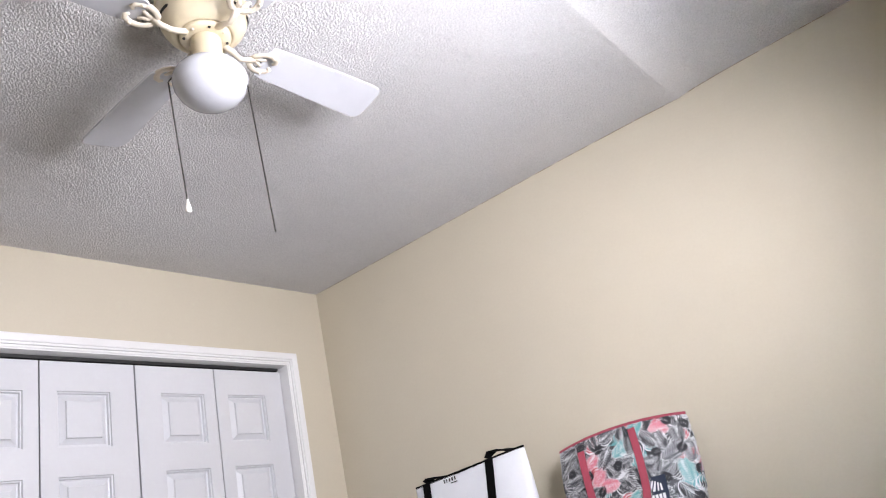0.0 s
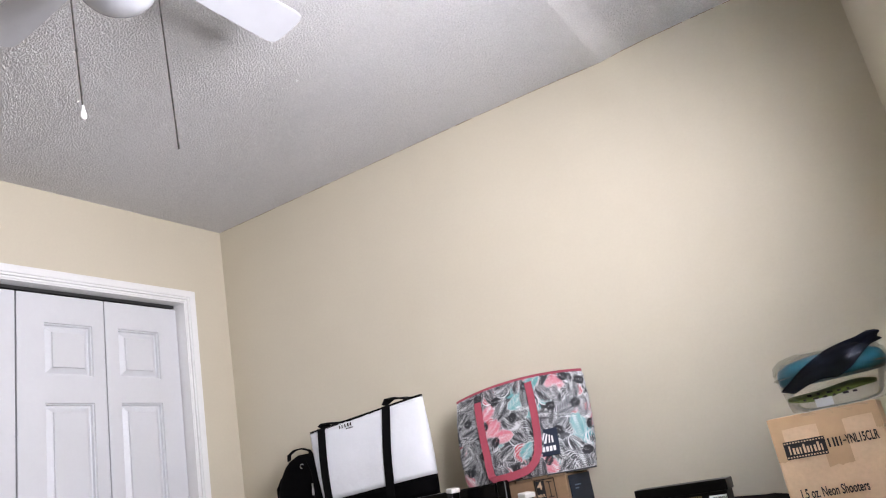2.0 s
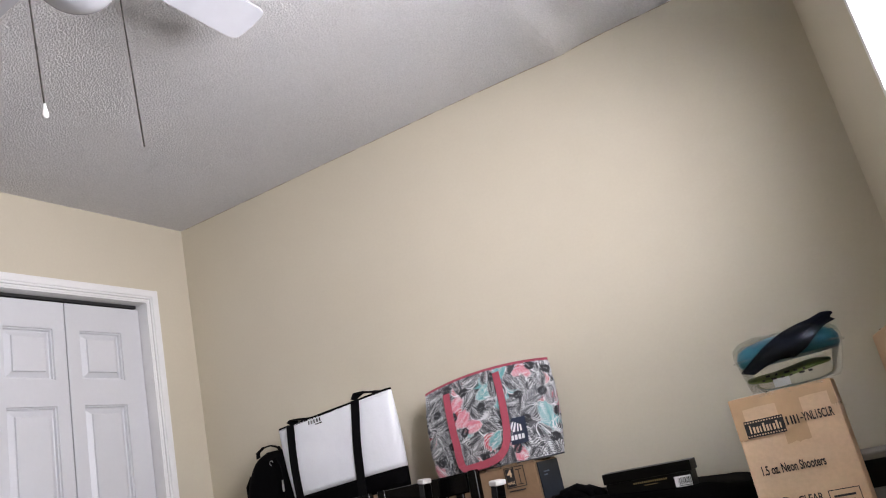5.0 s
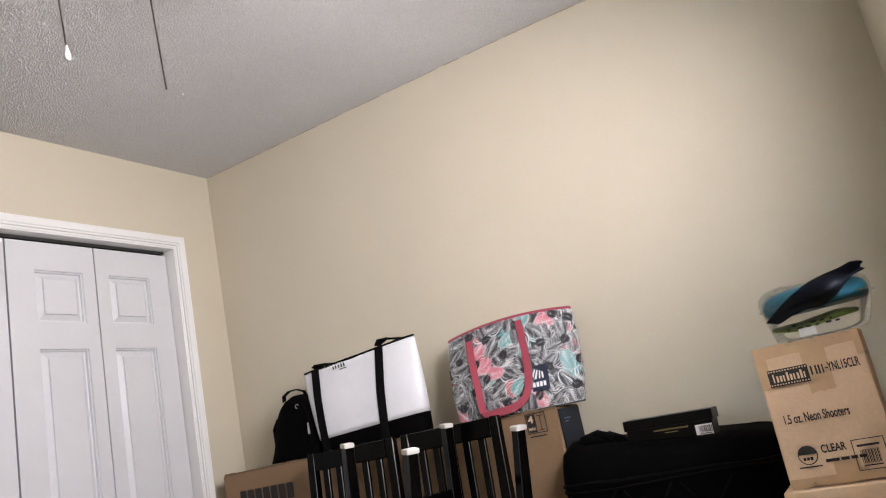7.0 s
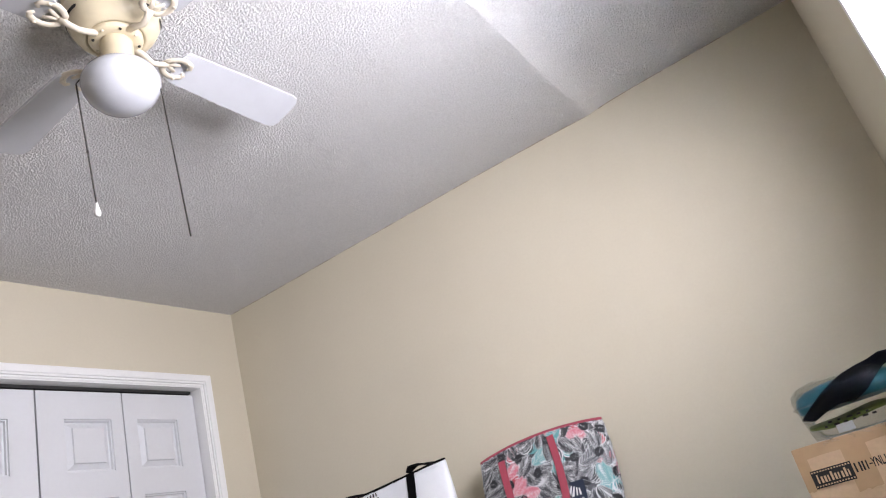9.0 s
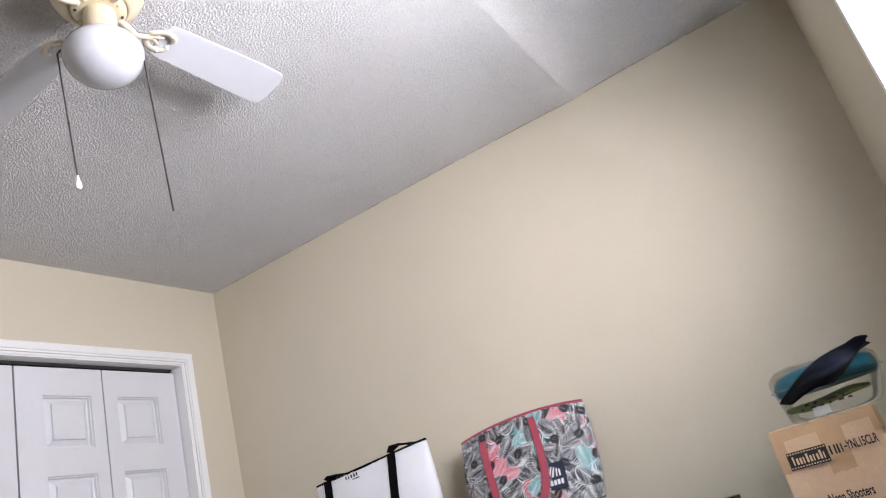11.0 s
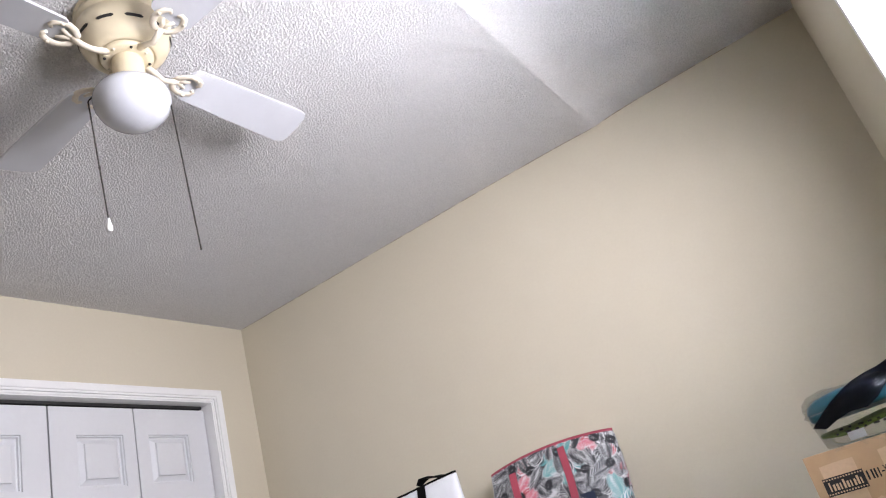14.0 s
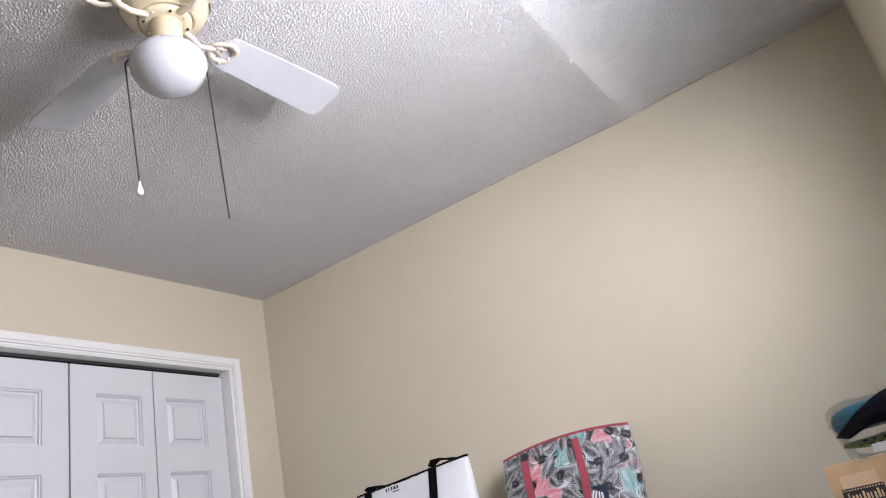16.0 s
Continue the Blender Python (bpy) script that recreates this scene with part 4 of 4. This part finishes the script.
def chair(m, label, felt=False, bh=1.062):
    """A black slat-back chair; origin on the floor under the seat's middle, back towards +y."""
    t = thing("dining_chair", label, "chair", m, "black slat-back chairs")
    w, d, sh = 0.385, 0.40, 0.455
    part("seat", boxed(-w / 2, w / 2, -d / 2, d / 2, sh - 0.03, sh, bevel=0.008), BLACKWOOD, t)
    for s in (-1, 1):
        bm = bmesh.new()
        x = s * (w / 2 - 0.018)
        rings = []
        for z, y, a in ((0, 0.200, 0.015), (0.25, 0.180, 0.019), (sh, 0.180, 0.019), (0.75, 0.190, 0.018), (bh - 0.01, 0.212, 0.016), (bh - 0.002, 0.212, 0.013)):
            rings.append([(x + i * a, y + j * a * 0.9, z) for i, j in CHAMFER])
        loft(rings, True, bm)
        part("back_post", glint_edges(bm), [BLACKWOOD, BLACKEDGE], t)
        bm = bmesh.new()
        a0, a1 = 0.0145, 0.0185
        rings = [[(x + i * a, -0.175 + j * a, z) for i, j in CHAMFER] for z, a in ((0.0, a0), (0.2, (a0 + a1) / 2), (sh - 0.03, a1))]
        leg = part("leg", glint_edges(loft(rings, True, bm)), [BLACKWOOD, BLACKEDGE], t)
        if felt:
            part("felt_pad", boxed(x - 0.0165, x + 0.0165, -0.175 - 0.0165, -0.175 + 0.0165, -0.004, 0.010, bevel=0.003), FELT, leg, "white felt leg cap")
            part("felt_pad", boxed(x - 0.0185, x + 0.0185, 0.20 - 0.0165, 0.20 + 0.0165, -0.004, 0.010, bevel=0.003), FELT, leg, "white felt leg cap")
    part("top_rail", boxed(-w / 2 + 0.034, w / 2 - 0.034, 0.195, 0.217, bh - 0.066, bh - 0.004, bevel=0.004), BLACKWOOD, t)
    part("lower_rail", boxed(-w / 2 + 0.034, w / 2 - 0.034, 0.172, 0.192, 0.53, 0.57, bevel=0.003), BLACKWOOD, t)
    n = 5
    for k in range(n):
        x = (k - (n - 1) / 2) * 0.058
        bm = bmesh.new()
        rings = [[(x + i * 0.0135, y + j * 0.006, z) for i, j in ((-1, -0.6), (-0.82, -1), (0.82, -1), (1, -0.6), (1, 1), (-1, 1))] for z, y in ((0.56, 0.182), (0.78, 0.191), (bh - 0.06, 0.207))]
        part("slat", glint_edges(loft(rings, True, bm)), [BLACKWOOD, BLACKEDGE], t)
    for y in (-0.175, 0.18):
        part("stretcher", boxed(-w / 2 + 0.03, w / 2 - 0.03, y - 0.008, y + 0.008, 0.20, 0.23, bevel=0.002), BLACKWOOD, t)
    return t


chair(pose(0.875, -0.545, 0, 0, 0, 2), "black lacquered slat-back wooden dining chair, upright")
chair(pose(1.285, -0.545, 0, 0, 0, 0), "black lacquered slat-back wooden dining chair, upright")
# one more lies upside down over their seats, its padded feet in the air
ax_x, ax_y = Vector((0.455, 0.890, 0.0)).normalized(), Vector((0.877, -0.4484, -0.124)).normalized()
ax_z = ax_x.cross(ax_y)
turned = Matrix((ax_x, ax_y, ax_z)).transposed().to_4x4()
chair(Matrix.Translation((1.400, -0.645, 1.040)) @ turned,
      "black slat-back chair upside down with white felt caps", True, 0.985)


# ---- black soft suitcase ----
def suitcase(m):
    t = thing("soft_suitcase", "large black quilted soft suitcase standing upright", "suitcase", m)
    w, d, h = 0.65, 0.30, 0.905
    rings = []
    for k in range(31):
        s = k / 30
        inset = 0.0
        if s > 0.88:
            inset = (1 - math.sqrt(max(0, 1 - ((s - 0.88) / 0.12) ** 2))) * 0.07
        if s < 0.05:
            inset = (1 - math.sqrt(max(0, 1 - ((0.05 - s) / 0.05) ** 2))) * 0.05
        ring = []
        for x, y, z in sring(w - 1.1 * inset, d - 1.6 * inset, 6, h * s, count=72):
            v = noise.noise(Vector((x * 9, z * 9, 3 + y * 6))) * 0.020 + noise.noise(Vector((x * 26, z * 26, y * 20))) * 0.004
            ring.append((x * (1 + v), y * (1 + 2 * v), (z + (1.0 * v if s > 0.85 else 0)) * (1 - 0.09 * x)))
        rings.append(ring)
    part("body", loft(rings), BLACKFAB, t, "", True)
    bm = bmesh.new()
    ring = sring(w + 0.006, d * 0.98, 6, 0, count=72)
    tube(bm, [(x, y, h * 0.90 + 0.004 * math.sin(20 * x)) for x, y, z in ring if y < 0.02][::1], 0.006, 6)
    part("piping", bm, BLACKWEB, t)
    for z in (0.80, 0.60, 0.38):
        bm = bmesh.new()
        tube(bm, [(x, y - 0.004, z + 0.006 * math.sin(9 * x)) for x, y, zz in ring if y < -0.05], 0.004, 6)
        part("seam", bm, BLACKWEB, t)
    for s in (-1, 1):
        bm = bmesh.new()
        for k in range(3):
            tube(bm, [(-0.22 + 0.16 * k + s * 0.07, -d / 2 - 0.004, 0.79), (-0.22 + 0.16 * k, -d / 2 - 0.006, 0.70), (-0.22 + 0.16 * k - s * 0.07, -d / 2 - 0.004, 0.61)], 0.003, 5)
        part("quilting", bm, BLACKWEB, t)
    bm = bmesh.new()
    for k, (dx, dz) in enumerate(((-0.02, 0.012), (0.0, 0.024), (0.03, 0.014))):
        tube(bm, [(-0.265 + dx, -0.05 + 0.02 * k, h - 0.01), (-0.245 + dx, -0.055, h + dz + 0.006), (-0.205 + dx, -0.06 + 0.02 * k, h + dz + 0.012), (-0.165 + dx, -0.05, h + dz), (-0.14 + dx, -0.05, h - 0.015)], [0.018, 0.02, 0.022, 0.02, 0.016], 8, 0.7)
    part("handle", bm, BLACKFAB, t, "bunched black carrying handle", True)
    return t


suitcase(pose(1.978, -0.255, 0))

# black shoe box on the suitcase
sb = thing("shoe_box", "black lidded shoe box with a white barcode sticker", "shoe box", pose(1.996, -0.303, 0.886, 0, 1.2, -1))
part("body", boxed(-0.123, 0.123, -0.033, 0.033, 0, 0.074, bevel=0.002), BLACKBOX, sb)
part("lid", boxed(-0.128, 0.128, -0.037, 0.037, 0.048, 0.077, bevel=0.002), BLACKBOX, sb)
bars([(k * 0.0062, k * 0.0062 + 0.0032, 0, 0.0048) for k in range(16)] + [(0.03, 0.068, -0.007, -0.0055)], GOLD, sb, facing(-0.042, -0.0338, 0.036), "gold_print")
lab = part("barcode_sticker", boxed(0.074, 0.1205, -0.0346, -0.0334, 0.010, 0.038), PAPERW, sb, "white barcode sticker")
bars([(0.013 + k * 0.0026, 0.013 + k * 0.0026 + (0.0009, 0.0016, 0.0012, 0.0019)[k % 4], 0.006, 0.024) for k in range(14)] + [(0.013, 0.048, 0.002, 0.004)], INK, lab, facing(0.071, -0.0350, 0.010), "barcode")

# ---- printed shipping carton on another carton ----
CX, CY, CW, CD, CH, CZ = 2.411, -0.33, 0.247, 0.25, 0.345, 0.737
NEAR = Matrix.Translation((2.432 - 0.891 * CX, -0.680 + 0.891 * 0.455, 0.115)) @ Matrix.Diagonal((0.891, 0.891, 0.891, 1))
carton("shipping_box", "plain brown shipping box under another one", 0.34, 0.32, 0.770, CARD, pose(2.475, -0.535, 0), "shipping boxes")
pc = carton("shipping_box", "taped brown shipping box with black print", CW, CD, CH, CARD, NEAR @ pose(CX, CY, CZ + 0.001, 0, 0, 0), "shipping boxes")


def cf(x, z):
    """Frame for print on the carton's front, from its lower left corner."""
    return facing(x - CW / 2, -CD / 2 - 0.0046, z)


def patch(name, x0, x1, z0, z1, material, off=0.0, label="", wob=0.003):
    """Tape or paper on the front, with slightly uneven edges."""
    bm = bmesh.new()
    n = 8
    lo = [(x0 + (x1 - x0) * k / n, z0 + random.uniform(-wob, wob)) for k in range(n + 1)]
    hi = [(x0 + (x1 - x0) * k / n, z1 + random.uniform(-wob, wob) * 0.4) for k in range(n + 1)]
    rows = [[bm.verts.new((x - CW / 2, -CD / 2 - 0.0030 - off, z)) for x, z in r] for r in (lo, hi)]
    for k in range(n):
        bm.faces.new([rows[0][k], rows[0][k + 1], rows[1][k + 1], rows[1][k]])
    return part(name, bm, material, pc, label)


patch("tape", 0.108, 0.165, CH - 0.128, CH - 0.001, TAPE, 0.0004, "glossy brown packing tape")
patch("tape", 0.001, CW - 0.001, CH - 0.028, CH - 0.0005, TAPE, 0.0002, "glossy brown packing tape", 0.002)
patch("tape", 0.001, 0.028, CH - 0.105, CH - 0.001, TAPE, 0.0003)
patch("tape", CW - 0.016, CW - 0.001, CH - 0.060, CH - 0.001, TAPE, 0.0003)
patch("tape", 0.002, CW - 0.002, 0.001, 0.022, TAPE, 0.0002)
patch("tape", 0.108, 0.165, 0.001, 0.06, TAPE, 0.0004)
# film-strip brand panel, as plain shapes
fm = cf(0.022, 0.245)
bm = bmesh.new()
box(bm, 0, 0.094, 0, 0.042, 0, 0.0005)
pn = part("brand_panel", bm, INK, pc, "black film-strip panel", at=fm)
bars([(0.010 + k * 0.0080, 0.0108 + k * 0.0080 + (0.0042 if k % 3 else 0.0026), 0.0105, 0.0315 if k in (0, 4, 8) else 0.0255) for k in range(10)], CARD, pn, Matrix.Translation((0, 0, 0.0006)), "brand_bars")
bars([(0.002 + k * 0.0066, 0.0055 + k * 0.0066, 0.003, 0.0062) for k in range(14)] , CARD, pn, Matrix.Translation((0, 0, 0.0006)), "perforation_row")
bars([(0.002 + k * 0.0066, 0.0055 + k * 0.0066, 0.036, 0.0392) for k in range(14)], CARD, pn, Matrix.Translation((0, 0, 0.0006)), "perforation_row")
bars([(0.003, 0.007, 0, 0.0215), (0.0135, 0.0175, 0, 0.0215), (0.0205, 0.0245, 0, 0.0215), (0.029, 0.032, 0, 0.0215), (0.036, 0.043, 0.009, 0.012)], INK, pc, cf(0.118, 0.258), "code_bars")
lettering("YNL15CLR", 0.030, INK, pc, cf(0.160, 0.260), squeeze=0.50)
lettering("1.5 oz. Neon Shooters", 0.031, INK, pc, cf(0.026, 0.153), squeeze=0.53)
lettering("CLEAR", 0.026, INK, pc, cf(0.090, 0.075), squeeze=0.72)
bars([(0, 0.030, 0, 0.007), (0.034, 0.052, 0, 0.007), (0.056, 0.070, 0, 0.007), (0.074, 0.088, 0, 0.007)], INK, pc, cf(0.094, 0.052), "print_bars")
bm = bmesh.new()
tube(bm, [(0.022 + 0.0215 * math.cos(a), 0.022 + 0.0215 * math.sin(a), 0.0003) for a in [2 * math.pi * k / 32 for k in range(33)]], 0.0011, 4)
bm.faces.new([bm.verts.new((0.022 + 0.020 * math.cos(a), 0.024 + 0.019 * math.sin(a), 0.0005)) for a in [math.pi * k / 16 for k in range(17)]])
for k in range(3):
    box(bm, 0.010 + 0.008 * k, 0.016 + 0.008 * k, 0.010, 0.017, 0, 0.0005)
box(bm, -0.004, 0.048, -0.007, -0.004, 0, 0.0005)
part("round_mark", bm, INK, pc, "round black mark", at=cf(0.036, 0.052))
fm = cf(0.158, 0.022)
bars([(0, 0.070, 0, 0.002), (0, 0.070, 0.070, 0.072), (0, 0.002, 0.002, 0.070), (0.068, 0.070, 0.002, 0.070), (0.010, 0.058, 0.054, 0.059), (0.014, 0.054, 0.009, 0.012)]
     + [(0.014 + k * 0.0032, 0.014 + k * 0.0032 + (0.0011, 0.0019, 0.0014, 0.0023)[k % 4], 0.015, 0.047) for k in range(13)], INK, pc, fm, "barcode")
# loose curls of film at the carton's edges
for k in range(9):
    x0, z0 = random.choice([(random.uniform(0.0, CW), CH), (CW, random.uniform(0.2, CH)), (random.uniform(0.1, 0.17), CH), (random.uniform(0.0, CW), 0.004)])
    p = Vector((x0 - CW / 2, -CD / 2 - 0.003, z0))
    bm = ribbon(bmesh.new(), [p, p + Vector((random.uniform(-0.02, 0.02), -0.004, random.uniform(-0.006, 0.008))), p + Vector((random.uniform(-0.04, 0.04), -0.003, random.uniform(-0.014, 0.004)))], (0, 0.3, 1), 0.006, 0.0004)
    part("film_curl", bm, CLEAR, pc, "crinkled clear film")

# ---- clear tub with a teal float and cloth ----
TUBX, TUBY, TUBZ = 2.474, -0.620, 1.083
tub = thing("clear_plastic_tub", "clear plastic tub holding a teal float and lime packet", "plastic tub", pose(TUBX, TUBY, TUBZ) @ Matrix.Diagonal((1.03, 1.0, 1.07, 1)))
shell = [(0.170, 0.125, 0.0, -0.004), (0.182, 0.135, 0.001, -0.004), (0.196, 0.146, 0.014, -0.002), (0.214, 0.160, 0.045, 0.0), (0.226, 0.170, 0.070, 0.002), (0.230, 0.173, 0.084, 0.002),
         (0.222, 0.166, 0.098, 0.002), (0.190, 0.142, 0.110, 0.002), (0.110, 0.080, 0.118, 0.002)]
rings = [[(x + 0.0015 * math.sin(50 * z + 30 * y), y + 0.0015 * math.sin(40 * x), zz) for x, y, zz in sring(w, d, 2.8, z, cx)] for w, d, z, cx in shell]
part("shell", loft(rings, False), CLEAR, tub, "clear thin plastic shell", True)
bm = bmesh.new()
tube(bm, sring(0.233, 0.176, 2.8, 0.0705, 0.002), 0.0016, 6)
part("rim_bead", bm, CLEAR, tub, "clear welded seam")
rings = [[(x, y, z + 0.02 * x) for x, y, z in sring(w, d, 2.8, zz, 0.002)] for w, d, zz in
         ((0.150, 0.098, 0.060), (0.200, 0.140, 0.056), (0.214, 0.152, 0.062), (0.217, 0.154, 0.078), (0.206, 0.144, 0.091), (0.168, 0.118, 0.101), (0.100, 0.070, 0.107))]
part("teal_float", loft(rings, True), TEAL, tub, "teal plastic float under the lid", True)
bm = bmesh.new()
rings = [[(x, y, z + 0.05 * x + 0.14 * y + 0.003 * math.sin(40 * x)) for x, y, z in sring(w, d, 2.6, zz, -0.010)] for w, d, zz in ((0.14, 0.09, 0.027), (0.180, 0.122, 0.030), (0.180, 0.122, 0.034), (0.14, 0.09, 0.037))]
pk = part("lime_packet", loft(rings, True, bm), LIME, tub, "lime green printed packet", True)
bars([(-0.062 + 0.0095 * k, -0.0565 + 0.0095 * k + 0.003 * (k % 3), -0.003 + 0.007 * (k % 2), 0.001 + 0.007 * (k % 2)) for k in range(11)], INK, pk, facing(0.0, -0.074, 0.022), "packet_print")
part("paper_slip", boxed(-0.042, -0.008, -0.064, -0.0628, 0.003, 0.020), PAPERW, tub, "small white paper slip")


def tub_front(x, z, inset):
    """How far towards -y the tub's wall lies at x and z, measured from its middle."""
    w = np.interp(z, [r[2] for r in shell], [r[0] for r in shell])
    d = np.interp(z, [r[2] for r in shell], [r[1] for r in shell])
    u = min(0.999, abs(x - 0.002) / (w / 2))
    return -(d / 2) * (1 - u ** 2.8) ** (1 / 2.8) + inset


cloth = thing("navy_cloth", "dark navy cloth draped through the clear tub", "cloth", pose(TUBX, TUBY, TUBZ) @ Matrix.Diagonal((1.03, 1.0, 1.07, 1)))
bm = bmesh.new()
low = [(-0.103, 0.046), (-0.075, 0.038), (-0.045, 0.048), (-0.015, 0.055), (0.018, 0.053), (0.045, 0.066), (0.068, 0.084), (0.092, 0.101), (0.112, 0.110)]
high = [(-0.105, 0.050), (-0.078, 0.062), (-0.044, 0.084), (-0.012, 0.101), (0.010, 0.110), (0.040, 0.119), (0.066, 0.124), (0.092, 0.130), (0.111, 0.133)]
rows = []
for i, ((x0, z0), (x1, z1)) in enumerate(zip(low, high)):
    row = []
    for j in range(13):
        v = j / 12
        x, z = x0 + (x1 - x0) * v, z0 + (z1 - z0) * v
        if i in (0, 8):
            x += 0.004 * math.sin(9 * v + i)
        y = tub_front(max(-0.108, min(0.108, x)), min(z, 0.098), 0.0035)
        y += max(0.0, z - 0.098) * 1.6 * (0.4 if i > 6 else 1.0) + 0.0016 * math.sin(17 * v + 1.3 * i) * (1 if z < 0.098 else 2.5)
        row.append((x, y, z + 0.002 * noise.noise(Vector((x * 60, v * 7, 1.0)))))
    rows.append(row)
vs = [[bm.verts.new(p) for p in r] for r in rows]
for a, b in zip(vs, vs[1:]):
    for k in range(12):
        bm.faces.new([a[k], a[k + 1], b[k + 1], b[k]])
bmesh.ops.solidify(bm, geom=bm.faces[:], thickness=0.0015)
part("fabric", bm, NAVYCLOTH, cloth, "", True)

# ---- boxes by the window wall ----
tb = carton("tall_box", "tall narrow brown cardboard box leaning by the window wall", 0.096, 0.26, 1.150, CARD, pose(2.7085, -0.715, 0.0, 0, 0, 5), "tall narrow boxes")
part("paper_strip", boxed(-0.040, 0.012, -0.1325, -0.1315, 1.000, 1.118), PAPER, tb, "pale paper strip")
part("tape", boxed(0.016, 0.046, -0.1325, -0.1315, 0.30, 1.148), TAPE, tb, "brown packing tape")
bars([(0, 0.036, 0, 0.003), (0.004, 0.034, 0.006, 0.012), (0.0, 0.03, 0.016, 0.019)], INK, tb, facing(-0.036, -0.1327, 0.985), "print_bars")
carton("tall_box", "tall narrow brown cardboard box against the window wall", 0.036, 0.24, 1.155, CARD, pose(2.774, -0.70, 0.0, 0, 0, 0), "tall narrow boxes")
gb = thing("grey_box", "grey storage box with a black band", "storage box", pose(2.610, -0.19, 0))
part("body", boxed(-0.09, 0.09, -0.085, 0.085, 0, 0.885, bevel=0.004), GREYCARD, gb)
part("band", boxed(-0.092, 0.092, -0.0875, 0.0875, 0.800, 0.868, bevel=0.002), BLACKBOX, gb, "black band near the top")
